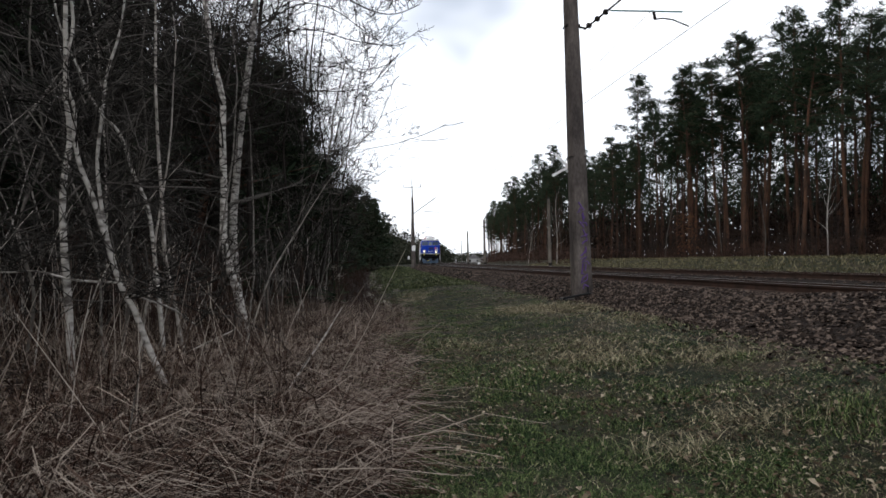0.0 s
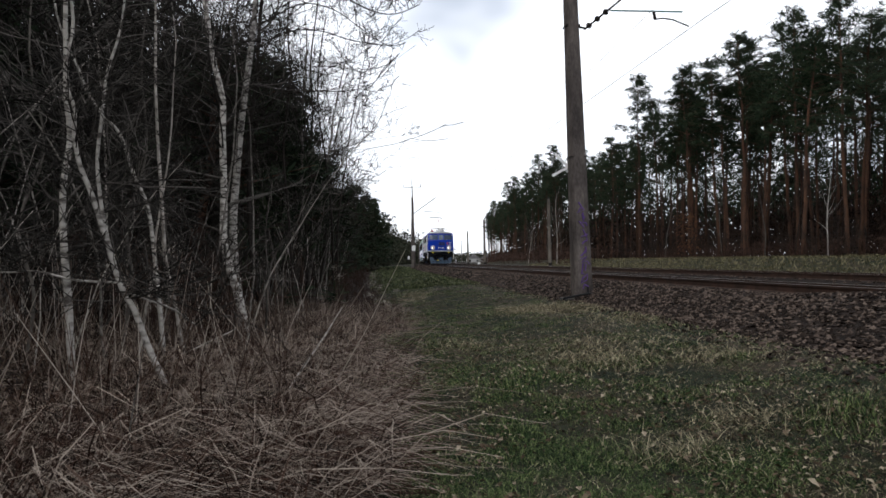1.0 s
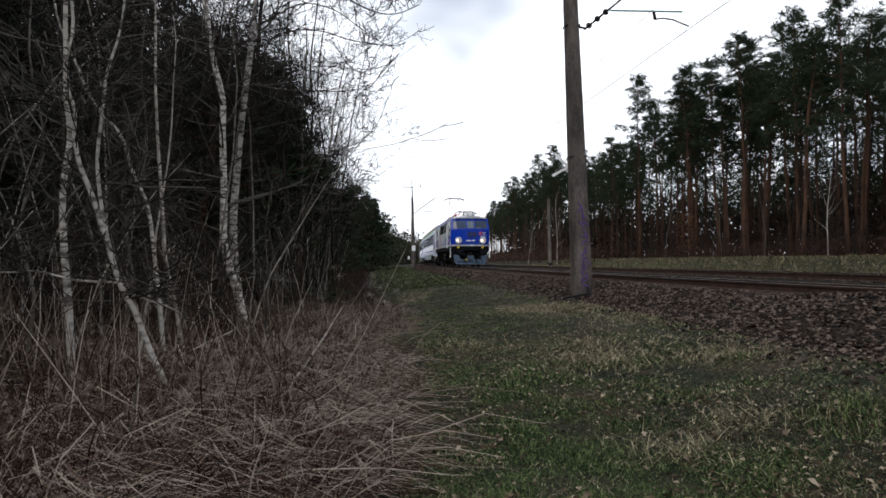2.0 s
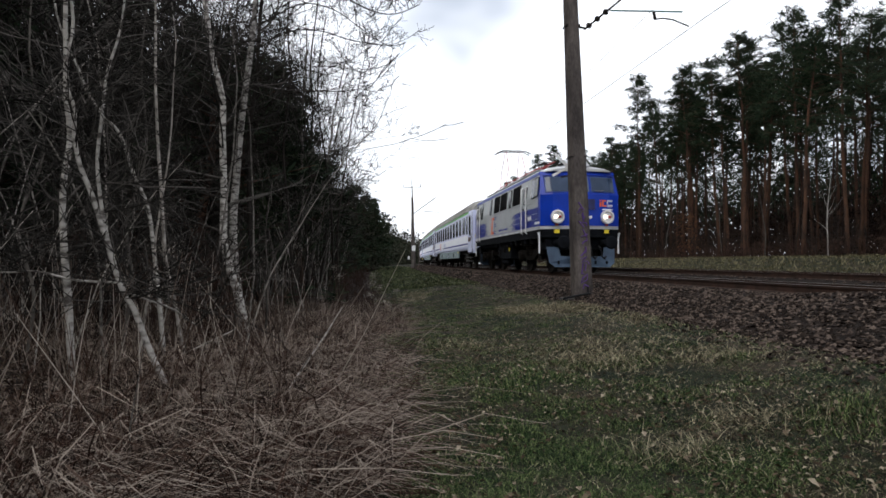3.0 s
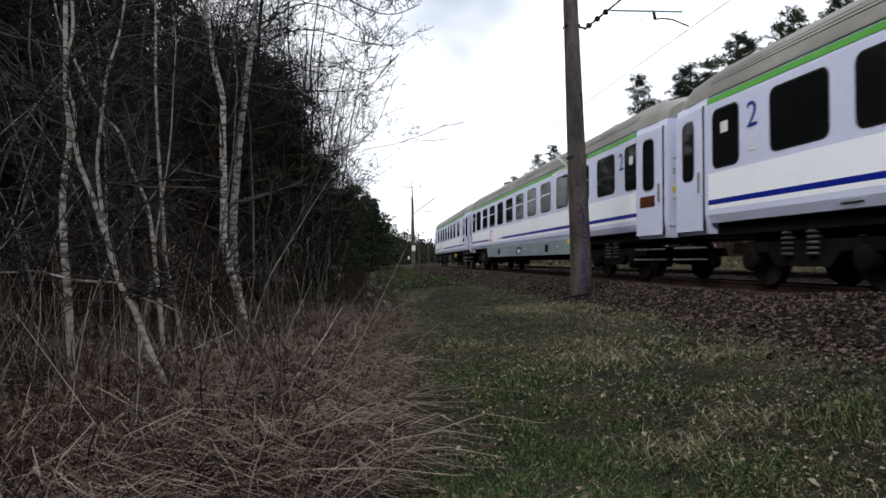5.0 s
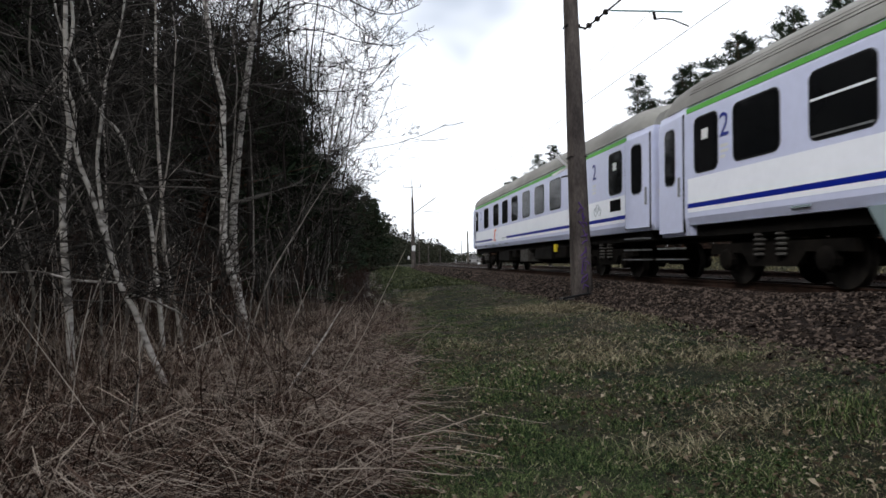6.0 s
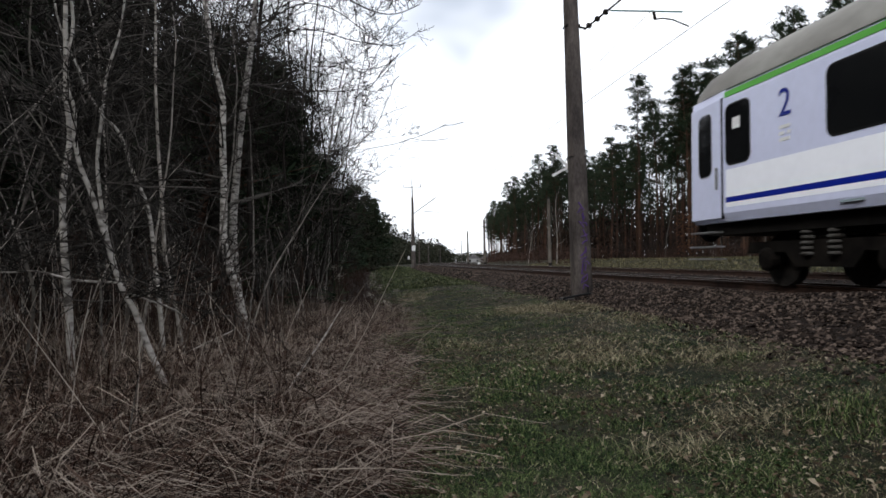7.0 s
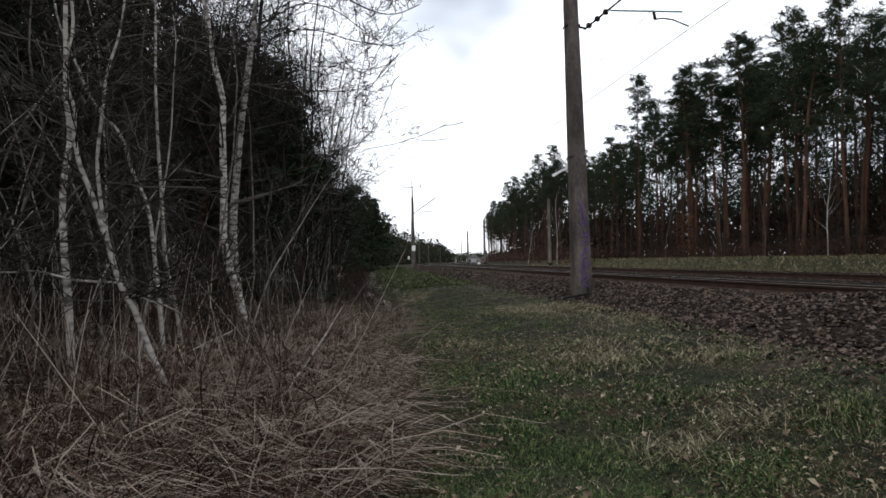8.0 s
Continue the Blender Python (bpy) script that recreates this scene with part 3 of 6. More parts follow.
# ---- the train ----
def rounded(x0, x1, z0, z1, r, n=4):
    out = []
    for cx, cz, a0 in ((x1 - r, z1 - r, 0), (x0 + r, z1 - r, 90), (x0 + r, z0 + r, 180), (x1 - r, z0 + r, 270)):
        for i in range(n + 1):
            a = radians(a0 + 90 * i / n)
            out.append((cx + r * math.cos(a), cz + r * math.sin(a)))
    return out


def side_slab(sh, x0, x1, z0, z1, y, depth, r=0.0, sign=-1):
    """A slab on a body side at |y|, standing out by depth."""
    outline = rounded(x0, x1, z0, z1, r) if r else [(x0, z0), (x1, z0), (x1, z1), (x0, z1)]
    return sh.prism(outline, 1, sign * (y - 0.02), sign * (y + depth))


def leaned(sh, tilt, sign):
    """Lean what stands above the waist inwards with the body side."""
    if tilt:
        sh.v = [(x, y + sign * 0.024 - sign * 1.48 * 0.055 * max(0.0, z - 2.86) / 0.88, z) for x, y, z in sh.v]
    return sh


def side_window(parent, x0, x1, z0, z1, y, sign=-1, r=0.1, bar=0.0, glass=None, tilt=False):
    frame_part = part("window", leaned(side_slab(Shape(), x0 - 0.035, x1 + 0.035, z0 - 0.035, z1 + 0.035, y, 0.006, r + 0.03, sign), tilt, sign), M_RUBBER, parent)
    part("pane", leaned(side_slab(Shape(), x0, x1, z0, z1, y, 0.011, r, sign), tilt, sign), glass or M_GLASS, frame_part)
    if bar:
        part("glazing_bar", side_slab(Shape(), x0 + 0.01, x1 - 0.01, bar, bar + 0.035, y, 0.016, 0, sign), M_COACHW, frame_part)
        part("frame_rim", side_slab(Shape(), x0 + 0.03, x1 - 0.03, z0 + 0.02, z0 + 0.05, y, 0.016, 0, sign), M_STEEL, frame_part)
    return frame_part


M_SPRING = mat("dusty_spring", (0.07, 0.068, 0.065), (0.04, 0.037, 0.034), 5, 0.8, spec=0.1)
WHEELS = []


def wheelset(parent, x, r):
    w = Shape()
    for y in (-0.7525, 0.7525):
        w.lathe((0, y, 0), (0, 1, 0), [(-0.065, r * 0.82), (-0.065, r), (0.05, r - 0.004), (0.055, r + 0.025), (0.075, r + 0.02), (0.075, r * 0.82),
                                      (0.03, r * 0.8), (0.03, r * 0.3), (0.09, r * 0.28), (0.09, 0.05)], 22)
    w.tube([(0, -0.8, 0), (0, 0.8, 0)], 0.08, 8)
    ob = part("wheelset", w, M_DARK, parent)
    ob.location = (x, 0, r)
    WHEELS.append((ob, x, r))
    return ob


def bogie(parent, x, base, r, y=1.05, springs=True):
    b = Shape()
    for sgn in (-1, 1):
        b.prism([(x - base / 2 - 0.55, r + 0.1), (x - base / 2 + 0.45, r + 0.12), (x - 0.6, r - 0.12), (x + 0.6, r - 0.12), (x + base / 2 - 0.45, r + 0.12),
                 (x + base / 2 + 0.55, r + 0.1), (x + base / 2 + 0.5, r + 0.3), (x - base / 2 - 0.5, r + 0.3)], 1, sgn * y, sgn * (y + 0.12))
    b.box(x - 0.35, x + 0.35, -1.05, 1.05, r, r + 0.35)
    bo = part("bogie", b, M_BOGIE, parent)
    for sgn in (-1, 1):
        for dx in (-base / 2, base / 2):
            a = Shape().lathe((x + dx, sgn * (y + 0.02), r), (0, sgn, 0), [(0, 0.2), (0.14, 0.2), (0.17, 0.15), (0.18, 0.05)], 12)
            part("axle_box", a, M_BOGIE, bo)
        if springs:
            for dx in (-0.28, 0.28):
                s = Shape()
                for k in range(5):
                    s.lathe((x + dx, sgn * (y + 0.12), r + 0.05 + k * 0.085), (0, 0, 1), [(0, 0.085), (0.02, 0.115), (0.04, 0.115), (0.06, 0.085)], 10)
                part("coil_spring", s, M_SPRING if base < 3 else M_BOGIE, bo, "dusty coil spring")
    for dx in (-base / 2, base / 2):
        wheelset(parent, x + dx, r)
    return bo


def buffers(parent, x, sgn):
    for y in (-0.875, 0.875):
        part("buffer", Shape().lathe((x, y, 1.06), (sgn, 0, 0), [(0, 0.13), (0.3, 0.11), (0.3, 0.08), (0.52, 0.08), (0.52, 0.23), (0.56, 0.25), (0.58, 0.22), (0.6, 0.1)], 18),
             M_FRAME, parent, "black round buffer")


def scrawl(parent, name, x0, x1, z0, z1, y, material, seed, rows=2, depth=0.006):
    """Unreadable small print as plain bars."""
    rnd = random.Random(seed)
    sh = Shape()
    for i in range(rows):
        zz = z0 + (z1 - z0) * i / rows
        x = x0
        while x < x1 - 0.05:
            w = min(rnd.uniform(0.06, 0.3), x1 - x)
            side_slab(sh, x, x + w, zz, zz + (z1 - z0) / rows * 0.55, y, depth)
            x += w + rnd.uniform(0.03, 0.1)
    return part(name, sh, material, parent)


def digit_two(parent, x, z, height, y):
    cu = bpy.data.curves.new("class_number", "FONT")
    cu.body, cu.size, cu.extrude, cu.align_x = "2", height * 1.4, 0.003, "CENTER"
    ob = new("class_number_curve", cu)
    deps = bpy.context.evaluated_depsgraph_get()
    me = bpy.data.meshes.new_from_object(ob.evaluated_get(deps))
    bpy.data.objects.remove(ob)
    me.materials.clear()
    me.materials.append(M_NAVY)
    num = new("class_number", me)
    num.parent = parent
    num.matrix_basis = Matrix.Translation((x, -y - 0.006, z)) @ pose(0, 0, 0, 90, 0, 0)
    tagged(num, "navy numeral two")


def logo(parent, x, z, h, y, pale):
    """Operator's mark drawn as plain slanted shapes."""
    k = 0.22
    sh = Shape()

    def slant(x0, x1, z0, z1):
        sh.prism([(x0 + k * (z0 - z), z0), (x1 + k * (z0 - z), z0), (x1 + k * (z1 - z), z1), (x0 + k * (z1 - z), z1)], 1, -y + 0.01, -y - 0.006)

    slant(x, x + 0.17 * h, z, z + 0.72 * h)
    slant(x + 0.02 * h, x + 0.19 * h, z + 0.82 * h, z + h)
    slant(x + 0.3 * h, x + 0.46 * h, z, z + h)
    slant(x + 0.464 * h, x + 0.8 * h, z + 0.84 * h, z + h)
    slant(x + 0.464 * h, x + 0.8 * h, z, z + 0.16 * h)
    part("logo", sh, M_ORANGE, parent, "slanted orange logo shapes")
    sh = Shape()
    for zz in (0.0, 0.42, 0.84):
        slant(x + 0.9 * h, x + 1.5 * h, z + zz * h, z + (zz + 0.04) * h)
        slant(x + 0.86 * h, x + 1.45 * h, z + (zz + 0.12) * h, z + (zz + 0.16) * h)
    slant(x + 0.86 * h, x + 0.9 * h, z, z + h)
    part("logo_outline", sh, pale, parent, "pale outline shapes beside the logo")


def coach(length, shift, label, windows, narrow, numerals, mark, skirt, bars, boards, seed):
    """A passenger coach: x forward from its middle, z from the rail."""
    root = thing("passenger_coach", label, "coach", "coaches of the train")
    b = length / 2
    F = b + shift  # where the window spacing starts
    W = 1.41
    VEST = 1.25 if not skirt else 1.3
    rnd = random.Random(seed)
    section = [(-W + 0.06, 1.15), (W - 0.06, 1.15), (W, 1.3), (W, 3.36), (W - 0.03, 3.56), (-W + 0.03, 3.56), (-W, 3.36), (-W, 1.3)]
    body = part("body", Shape().prism(section, 0, -b + VEST, b - VEST), M_COACHG, root)
    half = [(W - 0.03, 3.56), (W - 0.06, 3.76), (1.24, 3.98), (1.02, 4.15), (0.6, 4.26), (0.3, 4.29)]
    roof_line = half + [(0, 4.3)] + [(-y, z) for y, z in reversed(half)]
    sh = Shape()
    xs = [(-b + 0.05, 0.9, -0.22), (-b + 0.5, 0.975, -0.07), (-b + VEST, 1, 0), (b - VEST, 1, 0), (b - 0.5, 0.975, -0.07), (b - 0.05, 0.9, -0.22)]
    for x, kx, dz in xs:
        for yy, zz in roof_line:
            sh.v.append((x, yy * kx, 3.56 + (zz - 3.56) * (1 + dz * 1.6)))
    m = len(roof_line)
    for i in range(len(xs) - 1):
        for k in range(m):
            k2 = (k + 1) % m
            sh.f.append((i * m + k, i * m + k2, (i + 1) * m + k2, (i + 1) * m + k))
    sh.f += [tuple(range(m)), tuple(range((len(xs) - 1) * m, len(xs) * m))]
    roof = part("roof", sh, M_ROOF, root, smooth=True)
    roof.modifiers.new("edges", "EDGE_SPLIT").split_angle = radians(40)
    part("gutter", side_slab(side_slab(Shape(), -b + VEST, b - VEST, 3.545, 3.575, W - 0.03, 0.03), -b + VEST, b - VEST, 3.545, 3.575, W - 0.03, 0.03, 0, 1), M_ROOF, roof)
    if skirt:
        ribs = Shape()
        for i in range(3):
            ribs.tube([(-b + VEST, -1.335 + 0.04 * i, 3.8 + 0.07 * i), (b - VEST, -1.335 + 0.04 * i, 3.8 + 0.07 * i)], 0.012, 4)
        part("roof_rib", ribs, M_ROOF, roof)
    for sgn in (-1, 1):
        # tapered vestibules with their doors
        end = Shape()
        base = len(end.v)
        for x, kx in ((sgn * (b - VEST), 1.0), (sgn * b, 0.93)):
            for yy, zz in section:
                end.v.append((x, yy * kx, zz if zz > 1.2 or not skirt else 0.95))
        n8 = len(section)
        for k in range(n8):
            k2 = (k + 1) % n8
            end.f.append((base + k, base + k2, base + n8 + k2, base + n8 + k))
        end.f += [tuple(range(base, base + n8)), tuple(range(base + n8, base + 2 * n8))]
        v = part("vestibule", end, M_COACHG, root)
        gang = Shape().prism(rounded(-0.75, 0.75, 1.1, 3.45, 0.15), 0, sgn * (b - 0.02), sgn * (b + 0.14))
        part("gangway", gang, M_RUBBER, v, "black rubber gangway bellows")
        part("end_plate", Shape().box(sgn * b - 0.02, sgn * b + 0.02, -1.28, 1.28, 1.2, 3.5), M_COACHG, v)
        if boards:
            x0, x1 = sgn * b - 0.03, sgn * b + 0.026
            part("end_mark", Shape().box(x0, x1, -1.18, -0.98, 1.93, 2.06), M_YELLOW, v, "yellow warning mark")
            part("tail_lamp", Shape().lathe((sgn * b, -0.9, 1.95), (sgn, 0, 0), [(0, 0.1), (0.05, 0.1), (0.06, 0.07), (0.06, 0.01)], 14), M_UNDER, v, "dark round tail lamp")
            board = part("warning_board", Shape().box(x0, x1, -1.12, -0.92, 2.98, 3.14), M_WHITE, v, "white board with a green triangle")
            xa, xb = sgn * (b + 0.026), sgn * (b + 0.03)
            part("triangle", Shape().prism([(-1.09, 3.0), (-0.95, 3.0), (-1.02, 3.11)], 0, min(xa, xb), max(xa, xb)), M_GREEN, board)
            for k, (zb, wb) in enumerate(((2.66, 0.34), (2.42, 0.16), (2.35, 0.12), (1.78, 0.2))):
                part("lettering_bar", Shape().box(x0, x1, -1.18, -1.18 + wb, zb, zb + 0.035), M_SKIRT, v)
        for ys in (-1, 1):
            ang = -sgn * ys * math.degrees(math.atan(0.07 * W / VEST))
            d = new("door", side_slab(Shape(), -0.62, 0.5, 1.02 if skirt else 1.22, 3.4, 0.0, 0.03, 0, ys).mesh("door", M_COACHG))
            d.parent = v
            d.matrix_basis = Matrix.Translation((sgn * (b - 0.64), ys * (W * 0.966), 0)) @ pose(0, 0, 0, 0, 0, ang)
            side_window(d, -0.3, 0.16, 2.05, 3.2, 0.024, ys, 0.13)
            for xg in (-0.64, 0.52):
                part("door_gap", side_slab(Shape(), xg - 0.02, xg + 0.02, 1.02 if skirt else 1.2, 3.42, 0, 0.012, 0, ys), M_RUBBER, d)
            part("door_handle", Shape().box(0.38, 0.41, ys * 0.03, ys * 0.07, 1.75, 2.15), M_STEEL, d)
            if skirt and sgn > 0:
                part("destination_display", side_slab(Shape(), -0.45, 0.2, 1.66, 1.92, 0.024, 0.01, 0, ys), M_DISPLAY, d, "dark display with amber lettering")
            for i, (zs, wd) in enumerate(((0.95, 0.45), (0.68, 0.5), (0.45, 0.55))[(1 if skirt else 0):]):
                part("step", Shape().box(-wd, wd - 0.1, ys * 0.02 - 0.12, ys * 0.02 + 0.12, zs, zs + 0.03), M_STEEL, d, "pale steel footstep")
        buffers(v, sgn * (b - 0.46), sgn)
    L0 = -b + VEST
    L1 = b - VEST
    for ys in (-1, 1):
        part("white_band", side_slab(Shape(), L0 + 0.02, L1 - 0.02, 1.4, 2.08, W, 0.002, 0, ys), M_COACHW, body, "broad white band")
        for x0, x1 in ((L0 + 0.02, F - mark[0]), (F - mark[2], L1 - 0.02)):
            part("blue_stripe", side_slab(Shape(), x0, x1, 1.485, 1.58, W, 0.004, 0, ys), M_STRIPE, body, "thin royal blue stripe")
        part("green_stripe", side_slab(Shape(), L0, L1 - 0.03, 3.4, 3.5, W - 0.004, 0.008, 0, ys), M_GREEN, body, "leaf green stripe")
        for x0, x1 in windows:
            side_window(body, F - x1, F - x0, 2.22, 3.2, W, ys, 0.12, 2.78 if bars and rnd.random() < 0.7 else 0)
        for x0, x1 in narrow:
            wdw = side_window(body, F - x1, F - x0, 2.18, 3.22, W, ys, 0.12)
            part("notice", side_slab(Shape(), F - (x0 + x1) / 2 - 0.13, F - (x0 + x1) / 2 + 0.09, 2.78, 2.98, W, 0.012, 0, ys), M_WHITE, wdw, "white paper notice")
    for xx in numerals:
        digit_two(body, F - xx, 2.72, 0.45, W)
        scrawl(body, "pictogram", F - xx - 0.13, F - xx + 0.12, 2.32, 2.62, W, M_WHITE, seed + 3, 3)
    logo(body, F - mark[1], 1.43, 0.58, W, M_COACHG)
    scrawl(body, "lettering_bar", F - mark[2] - 0.85, F - mark[2] - 0.1, 1.5, 1.58, W, M_SKIRT, seed + 1, 1)
    for mx, mw in ((0.3, 0.5), (1.6, 0.3), (3.2, 0.7), (5.1, 0.4)):
        part("marking_bar", side_slab(Shape(), F - mark[2] - mx, F - mark[2] - mx + mw, 1.24, 1.275, W, 0.005), M_SKIRT, body)
    if skirt and not bars:
        part("vent_panel", side_slab(Shape(), F - 15.9, F - 14.5, 1.62, 1.9, W, 0.005), M_COACHG, body, "pale grey vent panel")
    if not skirt:
        part("reservation_display", side_slab(Shape(), F - 2.55, F - 1.85, 1.72, 2.02, W, 0.006), M_GLASS, body, "small dark display window")
        bike = Shape()
        for cx in (F - 3.6, F - 3.3):
            pts = [(cx + 0.11 * math.cos(a), -W - 0.004, 1.8 + 0.11 * math.sin(a)) for a in [i * 0.524 for i in range(13)]]
            bike.tube(pts, 0.008, 4)
        bike.tube([(F - 3.6, -W - 0.004, 1.8), (F - 3.5, -W - 0.004, 2.0), (F - 3.35, -W - 0.004, 1.98), (F - 3.3, -W - 0.004, 1.8)], 0.008, 4)
        part("bicycle_pictogram", bike, M_SKIRT, body, "thin grey bicycle outline")
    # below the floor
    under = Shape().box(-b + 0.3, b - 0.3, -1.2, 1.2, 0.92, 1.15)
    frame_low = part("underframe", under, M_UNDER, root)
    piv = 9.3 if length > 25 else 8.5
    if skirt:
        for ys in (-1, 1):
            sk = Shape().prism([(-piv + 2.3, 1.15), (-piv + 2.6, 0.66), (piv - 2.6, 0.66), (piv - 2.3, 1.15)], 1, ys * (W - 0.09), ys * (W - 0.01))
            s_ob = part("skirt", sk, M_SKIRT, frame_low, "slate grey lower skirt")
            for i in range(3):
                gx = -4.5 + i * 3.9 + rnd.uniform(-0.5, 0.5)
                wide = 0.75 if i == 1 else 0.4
                # no hole here: a raised slab, black for the shade inside an opening
                opening = part("louvre", side_slab(Shape(), gx, gx + wide, 0.76, 1.03, W - 0.01, 0.006, 0, ys), M_UNDER, s_ob, "black slab, painted shade of an equipment opening")
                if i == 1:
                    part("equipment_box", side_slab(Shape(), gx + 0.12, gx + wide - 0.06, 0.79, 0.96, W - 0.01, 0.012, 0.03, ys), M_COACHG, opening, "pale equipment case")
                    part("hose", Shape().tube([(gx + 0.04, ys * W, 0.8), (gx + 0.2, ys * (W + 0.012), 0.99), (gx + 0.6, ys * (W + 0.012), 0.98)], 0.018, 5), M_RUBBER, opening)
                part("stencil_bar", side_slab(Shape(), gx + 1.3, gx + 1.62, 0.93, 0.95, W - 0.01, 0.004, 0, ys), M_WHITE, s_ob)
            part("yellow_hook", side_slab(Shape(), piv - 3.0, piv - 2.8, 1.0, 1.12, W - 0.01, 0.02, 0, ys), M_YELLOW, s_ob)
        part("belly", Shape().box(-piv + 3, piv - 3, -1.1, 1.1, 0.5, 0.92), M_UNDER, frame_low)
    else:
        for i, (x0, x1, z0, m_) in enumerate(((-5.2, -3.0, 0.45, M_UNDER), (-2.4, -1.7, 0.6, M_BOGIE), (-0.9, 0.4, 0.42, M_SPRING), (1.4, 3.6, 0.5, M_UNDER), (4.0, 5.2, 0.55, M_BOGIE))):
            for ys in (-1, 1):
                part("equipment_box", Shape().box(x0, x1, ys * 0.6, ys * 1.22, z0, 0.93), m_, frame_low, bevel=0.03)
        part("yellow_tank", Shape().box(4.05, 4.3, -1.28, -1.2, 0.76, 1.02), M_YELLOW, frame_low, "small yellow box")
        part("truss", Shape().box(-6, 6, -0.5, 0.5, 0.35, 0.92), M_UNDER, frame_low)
    for sx in (-piv, piv):
        bogie(root, sx, 2.5, 0.46, 1.0)
    return root


def locomotive():
    root = thing("electric_locomotive", "royal blue and grey electric locomotive with lit round headlamps", "locomotive")
    F, R = 6.65, -6.65  # corners of the body
    W = 1.48

    def shell(z0, z1, k0=1.0, k1=1.0, nose=0.36, grow=0.0):
        """A body layer with bowed ends between two heights; k scale its plan."""
        sh = Shape()
        plan = []
        for e in (1, -1):
            pts = [(F - 0.0, -W), (F + nose * 0.55, -W * 0.72), (F + nose * 0.88, -W * 0.36), (F + nose, 0), (F + nose * 0.88, W * 0.36), (F + nose * 0.55, W * 0.72), (F, W)]
            plan += [(e * x - (0.25 if e < 0 else 0.0), e * y) for x, y in pts]
        for z, k in ((z0, k0), (z1, k1)):
            for x, y in plan:
                sh.v.append((x - math.copysign((1 - k) * 5.2, x), y * k, z))
        n = len(plan)
        for i in range(n):
            j = (i + 1) % n
            sh.f.append((i, j, n + j, n + i))
        sh.f += [tuple(reversed(range(n))), tuple(range(n, 2 * n))]
        return sh

    body = part("body", shell(1.72, 2.86, 1.0, 1.0), M_BLUE, root)
    part("upper_body", shell(2.86, 3.74, 1.0, 0.945), M_BLUE, root, "blue cab fronts and cornice")
    part("sill", shell(1.6, 1.72, 1.004, 1.004), M_SILL, root, "pale grey stripe along the sill")
    part("frame", shell(1.3, 1.6, 0.995, 0.999), M_FRAME, root, "dark buffer beam and sole bar")
    # roof
    sh = Shape()
    xs = [(R - 0.39, 0.8, 0.4), (R + 0.1, 0.96, 0.88), (R + 1.5, 1, 1), (F - 1.5, 1, 1), (F - 0.35, 0.96, 0.88), (F + 0.14, 0.8, 0.4)]
    line = [(1.4, 3.6), (1.36, 3.68), (1.15, 3.78), (0.7, 3.86), (0, 3.9), (-0.7, 3.86), (-1.15, 3.78), (-1.36, 3.68), (-1.4, 3.6)]
    for x, k, kz in xs:
        for y, z in line:
            sh.v.append((x, y * k, 3.6 + (z - 3.6) * kz))
    m = len(line)
    for i in range(len(xs) - 1):
        for k in range(m):
            k2 = (k + 1) % m
            sh.f.append((i * m + k, i * m + k2, (i + 1) * m + k2, (i + 1) * m + k))
    sh.f += [tuple(range(m)), tuple(range((len(xs) - 1) * m, len(xs) * m))]
    roof = part("roof", sh, M_LROOF, root, "light grey curved roof")
    roof.location.z = 0.12
    for e in (1, -1):
        hood = Shape().prism([(e * (F + 0.05), 3.8), (e * (F - 1.9), 3.8), (e * (F - 1.7), 3.98), (e * (F - 0.9), 4.14), (e * (F - 0.45), 4.1)], 1, -0.42, 0.42)
        h = part("lamp_hood", hood, M_LROOF, roof, "raised grey hood", bevel=0.05)
        # thin black panel painting the dark of the hood's triangular opening
        part("hood_opening_shade", Shape().prism([(e * (F - 0.5), 3.92), (e * (F - 1.5), 3.92), (e * (F - 1.2), 4.03), (e * (F - 0.5), 4.1)], 1, -0.424, -0.432), M_UNDER, h)
        lamp = part("roof_headlamp", Shape().lathe((e * (F - 0.8), 0, 3.97), (e, 0, 0), [(0, 0.2), (0.75, 0.24), (0.86, 0.25), (0.9, 0.23), (0.86, 0.2)], 24), M_LROOF, roof, "large round roof headlamp")
        part("lens", Shape().lathe((e * (F + 0.07), 0, 3.97), (e, 0, 0), [(0, 0.19), (0.015, 0.18), (0.035, 0.1), (0.04, 0.02)], 20), M_LENS, lamp, "milky white lamp glass")
    for k in range(16):
        part("cooling_fin", Shape().box(-1.42 + k * 0.18, -1.34 + k * 0.18, -0.79, 0.79, 3.9, 4.1), M_LROOF, roof)
    mid = Shape().prism([(-1.5, 3.85), (1.5, 3.85), (1.3, 4.12), (-1.3, 4.12)], 1, -0.75, 0.75)
    part("resistor_housing", mid, M_LROOF, roof, bevel=0.04)
    part("roof_box", Shape().prism([(-4.4, 3.85), (-2.6, 3.85), (-2.8, 4.08), (-4.3, 4.08)], 1, -0.7, 0.7), M_LROOF, roof, bevel=0.04)
    for i, x in enumerate((3.9, 3.3, 2.7, 2.1, -2.0, -4.6)):
        part("roof_insulator", Shape().lathe((x, -0.75, 3.82), (0, 0, 1), [(0, 0.06), (0.05, 0.09), (0.1, 0.05), (0.15, 0.09), (0.2, 0.05), (0.25, 0.08), (0.3, 0.03)], 10), M_REDP, roof, "dark red insulator")
    bus = Shape().tube([(4.2, -0.75, 4.12), (2.0, -0.75, 4.14), (-2, -0.75, 4.2), (-4.7, -0.75, 4.12)], 0.02, 5)
    part("busbar", bus, M_REDP, roof, "red roof conductor")
    walkway = Shape()
    walkway.box(-5.2, 5.2, -1.18, -0.95, 3.84, 3.87)
    part("walkway", walkway, M_LROOF, roof)
